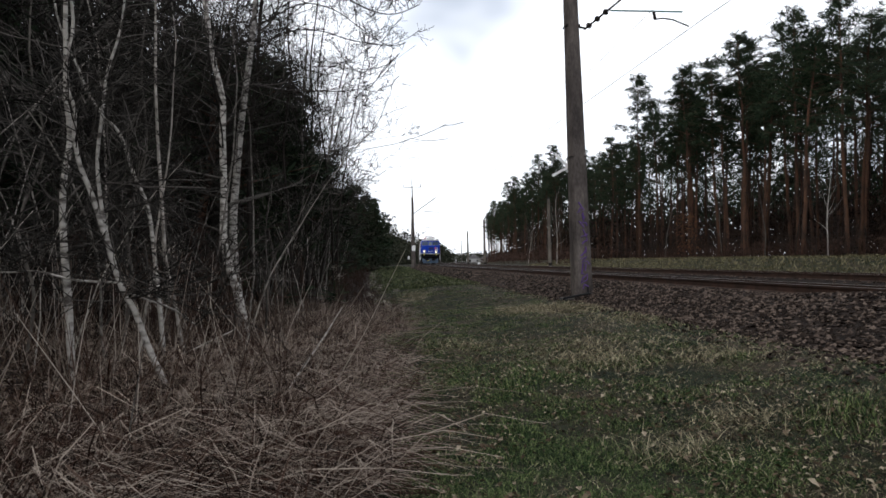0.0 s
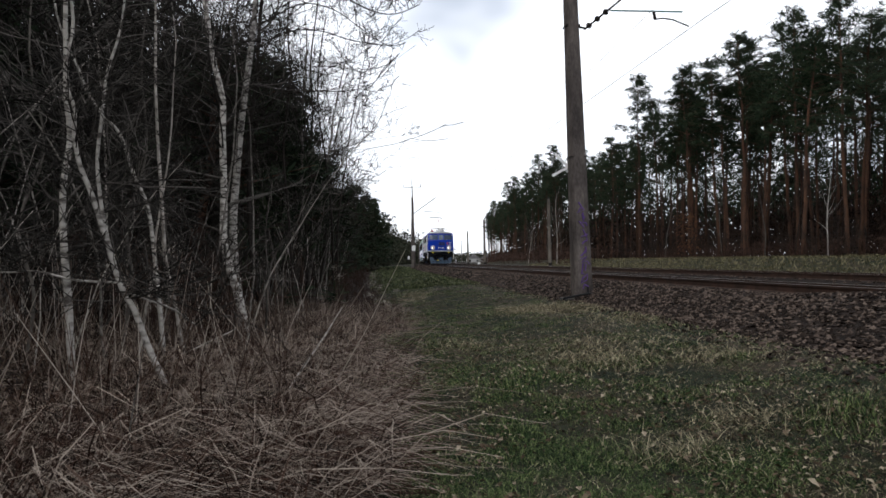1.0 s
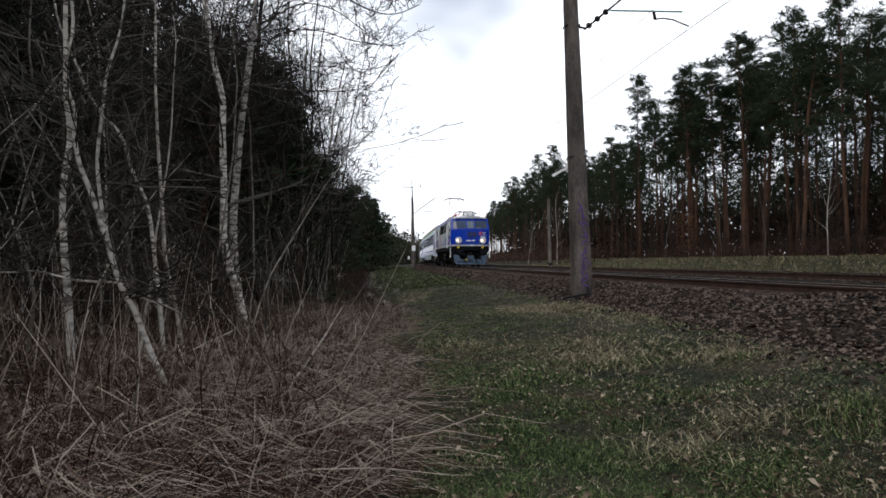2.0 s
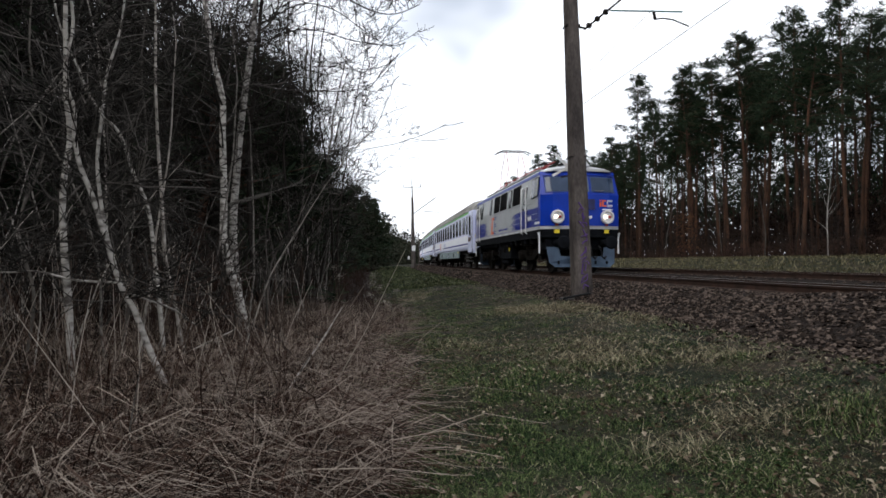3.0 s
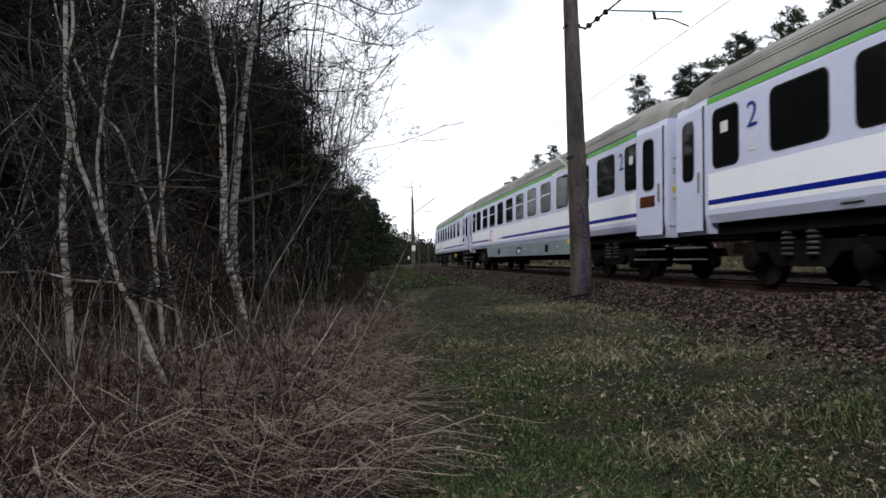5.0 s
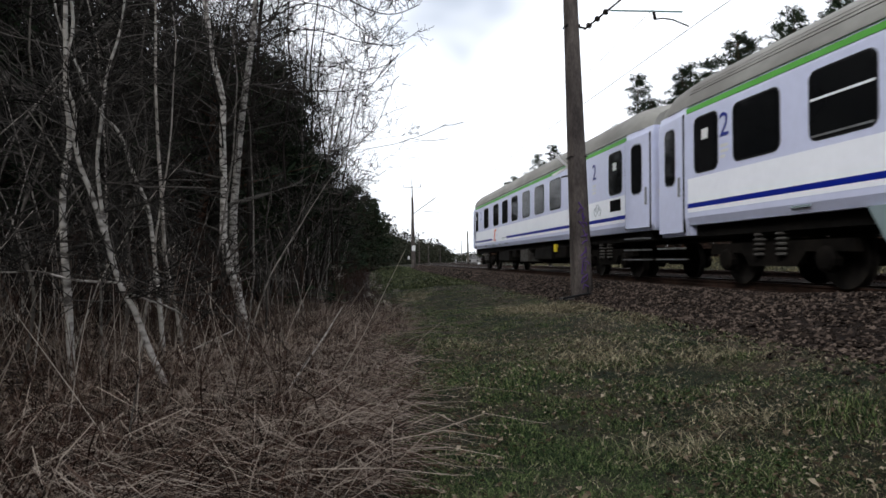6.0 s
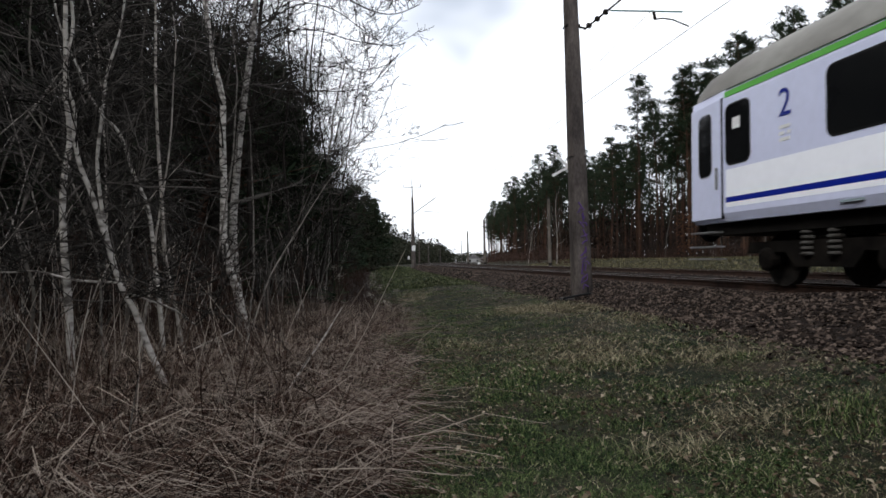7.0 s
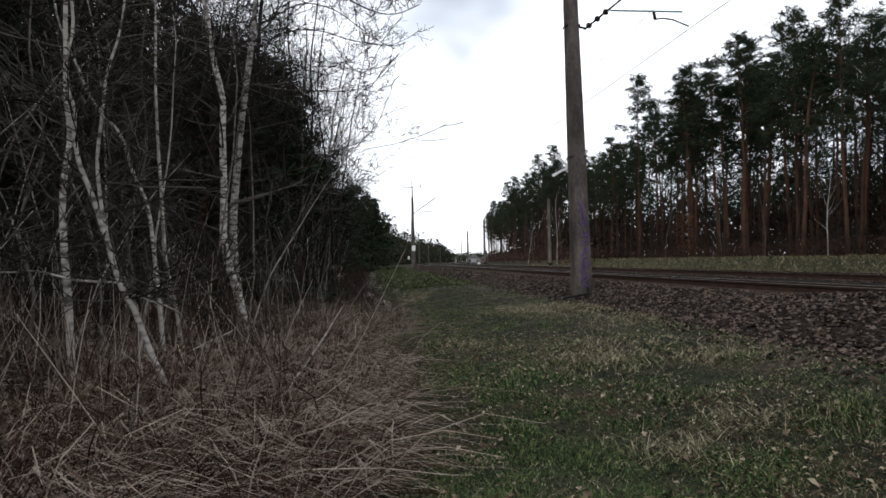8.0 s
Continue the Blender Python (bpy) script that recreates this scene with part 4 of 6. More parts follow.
    # pantographs: front folded, rear raised
    for x, up in ((3.9, 0.16), (-3.8, 2.0)):
        p = Shape()
        z0 = 4.12
        for y in (-0.55, 0.55):
            p.tube([(x - 0.7, y, z0), (x + 0.7, y, z0)], 0.035, 5)
            p.tube([(x - 0.6, y, z0 + 0.03), (x - 1.25 + up * 0.2, y * 0.8, z0 + up * 0.5), (x - 0.15, y * 0.7, z0 + up)], 0.018, 5)
            p.tube([(x + 0.6, y, z0 + 0.03), (x + 1.25 - up * 0.2, y * 0.8, z0 + up * 0.5), (x + 0.15, y * 0.7, z0 + up)], 0.018, 5)
        pan = part("pantograph", p, M_REDP, roof, "raised red pantograph" if up > 1 else "folded red pantograph")
        part("collector", Shape().tube([(x - 0.2, -0.95, z0 + up - 0.12), (x - 0.2, -0.6, z0 + up + 0.04), (x - 0.2, 0.6, z0 + up + 0.04), (x - 0.2, 0.95, z0 + up - 0.12)], 0.03, 5)
             .tube([(x + 0.2, -0.95, z0 + up - 0.12), (x + 0.2, -0.6, z0 + up + 0.04), (x + 0.2, 0.6, z0 + up + 0.04), (x + 0.2, 0.95, z0 + up - 0.12)], 0.03, 5), M_DARK, pan)
    # sides
    for ys in (-1, 1):
        def lower(name, x0, x1, z0, z1, mtl, d=0.004, r=0.0, label="", par=None):
            return part(name, side_slab(Shape(), F - x1, F - x0, z0, z1, W, d, r, ys), mtl, par or body, label)

        lower("grey_panel", 3.6, 10.9, 1.74, 2.86, M_GREY, 0.003, label="silver grey body panel")
        lower("grey_waist", 0.3, 3.6, 2.45, 2.86, M_GREY, 0.003, label="silver grey waist panel")
        lower("grey_waist", 10.9, 13.25, 2.46, 2.86, M_GREY, 0.003, label="silver grey waist panel")
        upper = Shape()
        x0, x1 = F - 13.2, F - 0.3
        bb = len(upper.v)
        for off in (0.003, -0.03):
            for x in (x0, x1):
                for z in (2.86, 3.6):
                    upper.v.append((x, ys * (W * (1 - 0.055 * (z - 2.86) / 0.88) + off), z))
        upper.f += [(bb, bb + 2, bb + 3, bb + 1), (bb + 4, bb + 5, bb + 7, bb + 6), (bb, bb + 1, bb + 5, bb + 4), (bb + 2, bb + 6, bb + 7, bb + 3), (bb, bb + 4, bb + 6, bb + 2), (bb + 1, bb + 3, bb + 7, bb + 5)]
        up_ob = part("grey_upper_panel", upper, M_GREY, body, "silver grey upper panel")
        # jagged blue flashes where the ends meet the grey
        rnd = random.Random(4)
        for k in range(11):
            z = 1.76 + k * 0.06
            reach = 1.5 - 0.06 * k
            for x0, tip in ((F - 3.59, F - 3.6 - reach * rnd.uniform(0.55, 1.0)), (F - 10.91, F - 10.9 + reach * rnd.uniform(0.55, 1.0))):
                tooth = Shape().prism([(x0, z - 0.006), (tip, z + 0.02), (tip, z + 0.034), (x0, z + 0.061)], 1, ys * (W - 0.01), ys * (W + 0.006))
                part("speed_line", tooth, M_NAVY, body)
        part("navy_panel", side_slab(Shape(), F - 3.6, F - 0.3, 1.75, 2.42, W, 0.004, 0, ys), M_NAVY, body, "navy lower panel")
        part("navy_panel", side_slab(Shape(), F - 13.2, F - 10.9, 1.75, 2.44, W, 0.004, 0, ys), M_NAVY, body, "navy lower panel")
        ribs = Shape()
        for z in (1.98, 2.2, 2.42, 2.62, 2.82):
            side_slab(ribs, F - 13.15, F - 0.35, z, z + 0.012, W, 0.014, 0, ys)
        part("pressed_rib", ribs, M_GREY, body)
        part("cornice", Shape().box(R + 0.05, F - 0.28, ys * 1.395, ys * 1.425, 3.61, 3.72), M_BLUE, root)
        for x0, x1, z0, z1 in ((2.95, 4.26, 2.78, 3.55), (5.5, 6.77, 2.78, 3.55), (7.01, 8.2, 2.78, 3.55)):
            g = part("grille", leaned(side_slab(Shape(), F - x1, F - x0, z0, z1, W, 0.012, 0.06, ys), True, ys), M_UNDER, up_ob, "dark louvred grille")
            slats = Shape()
            for k in range(12):
                zz = z0 + 0.05 + k * 0.058
                side_slab(slats, F - x1 + 0.05, F - x0 - 0.05, zz, zz + 0.016, W, 0.022, 0, ys)
            part("louvre", leaned(slats, True, ys), M_FRAME, g)
            for k in (1, 2, 3):
                xm = F - x1 + (x1 - x0) * k / 4
                part("mullion", leaned(side_slab(Shape(), xm - 0.012, xm + 0.012, z0 + 0.03, z1 - 0.03, W, 0.024, 0, ys), True, ys), M_FRAME, g)
            part("grille_frame", side_slab(Shape(), F - x1 - 0.04, F - x0 + 0.04, z0 - 0.06, z0 - 0.02, W, 0.02, 0, ys), M_GREY, g)
        for x0, x1, z0, z1 in ((4.62, 5.02, 2.8, 3.52), (8.9, 9.3, 2.8, 3.52), (11.25, 11.7, 2.74, 3.5)):
            side_window(up_ob, F - x1, F - x0, z0, z1, W, ys, 0.09, tilt=True)
        side_window(up_ob, F - 1.18, F - 0.74, 2.84, 3.52, W, ys, 0.04, glass=M_CABGLASS, tilt=True)
        side_window(up_ob, F - 0.68, F - 0.3, 2.86, 3.52, W, ys, 0.04, tilt=True)
        side_window(up_ob, F - 13.16, F - 12.84, 2.84, 3.5, W, ys, 0.04, tilt=True)
        for x0, x1 in ((1.96, 2.5), (12.12, 12.66)):
            d = part("door", leaned(side_slab(Shape(), F - x1, F - x0, 1.78, 3.36, W, 0.005, 0, ys), True, ys), M_GREY, body)
            for xg in (x0, x1):
                part("door_gap", leaned(side_slab(Shape(), F - xg - 0.012, F - xg + 0.012, 1.78, 3.36, W, 0.008, 0, ys), True, ys), M_RUBBER, d)
            lower("door_lower", x0, x1, 1.78, 2.43, M_NAVY, 0.038, par=d)
            side_window(d, F - x1 + 0.12, F - x0 - 0.12, 2.7, 3.28, W, ys, 0.08, tilt=True)
            part("door_knob", Shape().lathe((F - x1 + 0.1, ys * W, 2.5), (0, ys, 0), [(0, 0.03), (0.03, 0.05), (0.05, 0.04), (0.06, 0.01)], 10), M_DARK, d)
            for xr in (x0 - 0.09, x1 + 0.09):
                part("handrail", Shape().tube([(F - xr, ys * (W - 0.03), 3.38), (F - xr, ys * (W + 0.06), 3.32), (F - xr, ys * (W + 0.06), 1.55), (F - xr, ys * (W - 0.03), 1.5)], 0.026, 6), M_WHITE, d, "white painted handrail")
        if ys < 0:
            logo(body, F - 9.05, 1.78, 0.82, W, M_STRIPE)
            scrawl(body, "lettering_bar", F - 7.2, F - 5.3, 1.84, 2.0, W, M_STRIPE, 7, 1)
        part("number_bar", side_slab(side_slab(Shape(), F - 0.75, F - 0.42, 1.8, 1.9, W, 0.008, 0, ys), F - 0.38, F - 0.1, 1.8, 1.9, W, 0.008, 0, ys), M_WHITE, body, "white lettering bars")
        part("data_plate", side_slab(Shape(), F - 1.78, F - 1.25, 2.02, 2.16, W, 0.008, 0, ys), M_WHITE, body, "small white data plate")
        scrawl(body, "marking_bar", F - 8.8, F - 2.8, 1.62, 1.69, W, M_WHITE, 9, 1)
        # below the sole bar
        rnd = random.Random(17)
        for k in range(15):
            x = -5.9 + k * 0.84 + rnd.uniform(-0.2, 0.2)
            z = rnd.uniform(0.55, 1.1)
            if k % 3 == 0:
                part("brake_pipe", Shape().tube([(x - 0.3, ys * 1.36, z), (x + 0.2, ys * 1.4, z + 0.06), (x + 0.3, ys * 1.4, z + 0.35)], 0.025, 6), M_BOGIE, root)
            else:
                part("equipment_box", Shape().box(x - 0.16, x + rnd.uniform(0.1, 0.22), ys * 1.18, ys * 1.39, z, z + rnd.uniform(0.12, 0.3)), M_BOGIE, root, bevel=0.02)
            part("bracket", Shape().box(x + 0.3, x + 0.36, ys * 1.3, ys * 1.475, 1.14, 1.3), M_FRAME, root)
        part("battery_box", Shape().box(-1.3, 1.3, ys * 0.75, ys * 1.32, 0.55, 1.2), M_FRAME, root, "dark battery box", bevel=0.03)
        part("yellow_label", Shape().box(0.9, 1.1, ys * 1.32, ys * 1.33, 0.9, 1.06), M_YELLOW, root)
        part("air_tank", Shape().lathe((-0.9, ys * 1.1, 0.42), (1, 0, 0), [(0, 0.1), (0.05, 0.16), (1.2, 0.16), (1.25, 0.1)], 12), M_FRAME, root)
        for x in (F - 0.35, R + 0.35):
            sx = 1 if x > 0 else -1
            part("step_frame", Shape().box(x - 0.35, x + 0.35, ys * 1.2, ys * 1.34, 0.45, 0.49).box(x - 0.32, x - 0.29, ys * 1.24, ys * 1.3, 0.45, 1.2), M_DARK, root)
            part("corner_grab", Shape().tube([(x + sx * 0.28, ys * 1.5, 0.72), (x + sx * 0.28, ys * 1.5, 1.32), (x + sx * 0.36, ys * 1.52, 1.47), (x + sx * 0.2, ys * 1.52, 1.47), (x + sx * 0.28, ys * 1.5, 1.32)], 0.032, 6), M_WHITE, root, "white loop handrail beside the steps")
    # both ends
    for e in (1, -1):
        X = lambda y: e * (F + 0.36 * lerp_table([(0, 1), (0.36, 0.88), (0.72, 0.55), (1, 0)], abs(y) / W))

        def front_slab(y0, y1, z0, z1, depth, sh=None, back=0.05, seg=12):
            """A panel that follows the bowed, raked front."""
            sh = sh or Shape()
            b0 = len(sh.v)
            for i in range(seg + 1):
                y = y0 + (y1 - y0) * i / seg
                for z in (z0, z1):
                    rake = 0.0 if z < 2.86 else (z - 2.86) / 0.88 * 0.055 * 5.2
                    for o in (-back, depth):
                        sh.v.append((X(y) + e * (o - rake), e * y, z))
            for i in range(seg):
                a, c = b0 + i * 4, b0 + i * 4 + 4
                sh.f += [(a, a + 2, c + 2, c), (a + 1, c + 1, c + 3, a + 3), (a, c, c + 1, a + 1), (a + 2, a + 3, c + 3, c + 2)]
            sh.f += [(b0, b0 + 1, b0 + 3, b0 + 2), (b0 + seg * 4, b0 + seg * 4 + 2, b0 + seg * 4 + 3, b0 + seg * 4 + 1)]
            return sh

        for y0, y1, g in ((-1.28, -0.36, M_CABGLASS), (-0.24, 0.24, M_MIDGLASS), (0.36, 1.28, M_CABGLASS)):
            w = part("windscreen", front_slab(y0 - 0.03, y1 + 0.03, 2.94, 3.53, 0.022), M_GASKET, body)
            part("pane", front_slab(y0, y1, 2.97, 3.5, 0.032), g, w)
            part("wiper", Shape().tube([(X(y0) + e * 0.03, e * (y0 + 0.1), 2.97), (X((y0 + y1) / 2) - e * 0.02, e * ((y0 + y1) / 2), 2.99)], 0.012, 4), M_STEEL, w)
        part("visor", front_slab(-1.36, 1.36, 3.57, 3.64, 0.05), M_BLUE, body)
        part("front_stripe", front_slab(-0.25, 0.45, 2.3, 2.68, 0.05), M_RUBBERB, body, "dark blue connector cover")
        part("coupling_socket", Shape().lathe((X(0) - e * 0.02, e * 0.05, 2.42), (e, 0, 0), [(0, 0.1), (0.08, 0.1), (0.1, 0.07), (0.11, 0.02)], 14), M_RUBBERB, body)
        num = Shape()
        for y in (-0.34, -0.25, -0.16, -0.07, 0.09, 0.18, 0.27):
            front_slab(y, y + 0.065, 1.97, 2.07, 0.03, num, seg=1)
        part("number_bar", num, M_WHITE, body, "white lettering bars")
        sg = front_slab(0.66, 0.72, 2.42, 2.58, 0.022, seg=1)
        front_slab(0.66, 0.72, 2.61, 2.66, 0.022, sg, seg=1)
        front_slab(0.76, 0.81, 2.42, 2.66, 0.022, sg, seg=1)
        front_slab(0.811, 0.93, 2.61, 2.66, 0.022, sg, seg=2)
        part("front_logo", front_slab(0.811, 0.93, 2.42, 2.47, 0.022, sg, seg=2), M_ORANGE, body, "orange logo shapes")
        so = front_slab(0.97, 1.2, 2.42, 2.44, 0.022)
        front_slab(0.97, 1.2, 2.47, 2.49, 0.022, so)
        front_slab(0.97, 1.2, 2.6, 2.62, 0.022, so)
        front_slab(0.97, 1.2, 2.645, 2.665, 0.022, so)
        front_slab(0.97, 0.99, 2.49, 2.6, 0.022, so, seg=1)
        part("front_logo_outline", front_slab(0.76, 1.22, 2.3, 2.335, 0.022, so), M_WHITE, body, "white logo strokes")
        for y in (-0.93, 0.93):
            ring = part("headlamp", Shape().lathe((X(y) - e * 0.12, e * y, 2.04), (e, 0, 0), [(0, 0.2), (0.18, 0.25), (0.26, 0.25), (0.27, 0.2), (0.2, 0.17)], 24), M_CHROME, body, "round headlamp with pale ring")
            sgn_in = 1 if y < 0 else -1
            part("bulb", Shape().lathe((X(y) + e * 0.02, e * (y - 0.06), 2.04), (e, 0, 0), [(0.06, 0.07), (0.11, 0.065), (0.13, 0.04), (0.14, 0.01)], 16), M_LAMP, ring, "lit warm lamp")
            part("tail_lens", Shape().lathe((X(y) + e * 0.02, e * (y + 0.1), 2.04), (e, 0, 0), [(0.06, 0.05), (0.1, 0.045), (0.12, 0.02)], 12), M_REDP, ring, "unlit red lens")
            part("red_hook", Shape().box(X(y) - 0.03, X(y) + 0.03, e * y - 0.05, e * y + 0.05, 1.72, 1.8), M_REDP, body)
            part("yellow_plate", front_slab(y - 0.085, y + 0.085, 1.45, 1.58, 0.03, seg=1), M_YELLOW, body, "small yellow plate")
        part("white_oval", Shape().lathe((X(0.1) - e * 0.02, e * 0.1, 1.66), (e, 0, 0), [(0, 0.06), (0.04, 0.06), (0.05, 0.04)], 16), M_WHITE, body)
        for y in (-0.875, 0.875):
            part("buffer", Shape().lathe((e * (F + 0.0), e * y, 1.1), (e, 0, 0), [(0, 0.15), (0.5, 0.13), (0.5, 0.09), (0.8, 0.09), (0.8, 0.22), (0.84, 0.24), (0.87, 0.2), (0.88, 0.05)], 20), M_FRAME, root, "black round buffer")
        part("headstock", Shape().box(e * (F - 0.3) - 0.3, e * (F - 0.3) + 0.3, -1.3, 1.3, 0.85, 1.25), M_FRAME, root, bevel=0.03)
        part("drawhook", Shape().tube([(e * (F + 0.2), 0, 1.08), (e * (F + 0.5), 0, 1.08), (e * (F + 0.58), 0, 0.98), (e * (F + 0.5), 0, 0.9)], 0.05, 6), M_DARK, root)
        pl = Shape()
        outline = [(-1.28, 0.95), (-1.22, 0.38), (-1.02, 0.22), (1.02, 0.22), (1.22, 0.38), (1.28, 0.95), (0.85, 0.95), (0.8, 0.62), (0.3, 0.6), (0.25, 0.9), (-0.25, 0.9), (-0.3, 0.6), (-0.8, 0.62), (-0.85, 0.95)]
        base = len(pl.v)
        for o in (0, 0.05):
            for y, z in outline:
                pl.v.append((e * (F + 0.42 - 0.14 * abs(y) + o - 0.25 * (z - 0.22)), e * y, z))
        n = len(outline)
        for k in range(n):
            pl.f.append((base + k, base + (k + 1) % n, base + n + (k + 1) % n, base + n + k))
        pl.f += [tuple(range(base, base + n)), tuple(range(base + n, base + 2 * n))]
        p_ob = part("snow_plough", pl, M_PLOUGH, root, "blue-grey snow plough plate")
        for y in (-0.9, -0.45, 0.45, 0.9):
            part("bolt_plate", Shape().box(e * (F + 0.44 - 0.14 * abs(y)), e * (F + 0.48 - 0.14 * abs(y)), y - 0.03, y + 0.03, 0.33, 0.45), M_FRAME, p_ob)
        for i, y in enumerate((-0.55, -0.2, 0.25, 0.6)):
            part("brake_hose", Shape().tube([(e * (F + 0.32), e * y, 1.0), (e * (F + 0.5), e * y, 0.9), (e * (F + 0.5), e * (y + 0.06), 0.6), (e * (F + 0.42), e * (y + 0.18), 0.52), (e * (F + 0.38), e * (y + 0.26), 0.62)], 0.028, 6), M_RUBBER, root, "black brake hose")
        part("hose_tap", Shape().box(e * (F + 0.4), e * (F + 0.5), e * -0.35 - 0.09, e * -0.35 + 0.09, 0.55, 0.62), M_YELLOW, root, "yellow hose tap")
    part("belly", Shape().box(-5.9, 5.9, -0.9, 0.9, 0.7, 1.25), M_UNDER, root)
    for x in (4.2, -4.2):
        bogie(root, x, 3.05, 0.625, 1.08)
    return root


# middle pane: a paler reflection put into the base colour
M_MIDGLASS = mat("pale_glass_reflection", (0.1, 0.13, 0.17), (0.07, 0.09, 0.12), 1.4, 0.06, spec=0.4, fine=0.02)
M_GASKET = mat("blue_grey_gasket", (0.03, 0.06, 0.2), (0.02, 0.04, 0.15), 3, 0.5, fine=0.05)
M_LENS = mat("milky_lamp_glass", (0.75, 0.76, 0.78), (0.7, 0.7, 0.72), 3, 0.15, fine=0.03)
M_RUBBERB = mat("dark_blue_cover", (0.01, 0.014, 0.09), (0.006, 0.008, 0.05), 3, 0.4, fine=0.1)
M_DISPLAY = mat("amber_display", (0.12, 0.035, 0.008), (0.02, 0.008, 0.004), 14, 0.3, fine=0.4)
LOCO = locomotive()
COACH_A = coach(25.45, -0.05, "white and lilac coach with slate skirts behind the locomotive", [(a, a + 1.22) for a in (2.62, 4.44, 6.2, 8.1, 9.98, 11.84, 13.68, 15.52, 17.4, 19.3, 21.05)],
                [(1.4, 2.13), (23.15, 23.9)], (2.37, 22.75), (19.19, 18.8, 15.75), True, False, True, 21)
COACH_B = coach(25.5, 0.15, "white and lilac coach with barred opening windows and slate skirts", [(21.6 - 1.88 * i, 22.78 - 1.88 * i) for i in range(11)],
                [(23.3, 24.05), (1.35, 2.1)], (23.07, 2.35), (19.32, 19.05, 16.24), True, True, True, 22)
COACH_C = coach(23.5, 0.25, "last white and lilac coach with exposed running gear", [(4.4, 5.66), (6.75, 7.95), (8.7, 9.9), (10.65, 11.75), (12.6, 13.65), (14.45, 15.55), (16.4, 17.55), (18.85, 20.0)],
                [(1.8, 2.6), (21.8, 22.45)], (3.68, 20.9), (17.9, 17.5, 14.7), False, False, True, 23)


# ---- vegetation ----
def grow(sh, rnd, p, d, length, r, level, spec, twigs=None, deep=2):
    """A limb with its side branches; spec holds (count, length share, radius share, rise, sides, segments) by level."""
    count, share, rshare, rise, sides, segs, wander = spec[level]
    pts, rad = [p], [r]
    q, v = p.copy(), d.normalized()
    kids = []
    for i in range(segs):
        v = (v + Vector((rnd.gauss(0, wander), rnd.gauss(0, wander), rnd.gauss(0, wander * 0.6) + rise))).normalized()
        q = q + v * length / segs
        pts.append(q)
        rad.append(max(r * (1 - 0.85 * (i + 1) / segs), 0.0042))
        kids.append((q, v, rad[-1], (i + 1) / segs))
    (twigs if twigs and level >= deep else sh).tube(pts, rad, sides, False)
    if level + 1 < len(spec):
        for _ in range(count):
            t = rnd.uniform(0.3 if level == 0 else 0.2, 1.0)
            i = min(int(t * segs), segs - 1)
            q, v, rr, _t = kids[i]
            a = pts[i] + (pts[i + 1] - pts[i]) * rnd.random()
            ang = rnd.uniform(0, 6.28)
            out = v.orthogonal().normalized()
            out.rotate(Matrix.Rotation(ang, 3, v))
            nd = (v * rnd.uniform(0.5, 0.9) + out * rnd.uniform(0.5, 0.9)).normalized()
            grow(sh, rnd, a, nd, length * share * rnd.uniform(0.5, 1.1) * (1.15 - 0.55 * t), max(rr * rshare, 0.0045), level + 1, spec, twigs, deep)


def bare_tree_parts(name, seed, height, r, material, twig_material, label, lean=(0, 0)):
    rnd = random.Random(seed)
    root = thing(name, label, "tree", "bare trees at the wood's edge")
    trunk, twigs = Shape(), Shape()
    spec = [(14, 0.42, 0.5, 0.02, 6, 12, 0.06), (7, 0.45, 0.55, 0.05, 4, 7, 0.13), (3, 0.55, 0.75, 0.03, 3, 4, 0.16), (0, 0, 0, 0.02, 3, 3, 0.18)]
    grow(trunk, rnd, Vector((0, 0, -0.15)), Vector((lean[0], lean[1], 1)), height, r, 0, spec, twigs)
    part("trunk", trunk, material, root, smooth=True, fix=False)
    part("crown", twigs, twig_material, root, "bare dark twigs", fix=False)
    return root


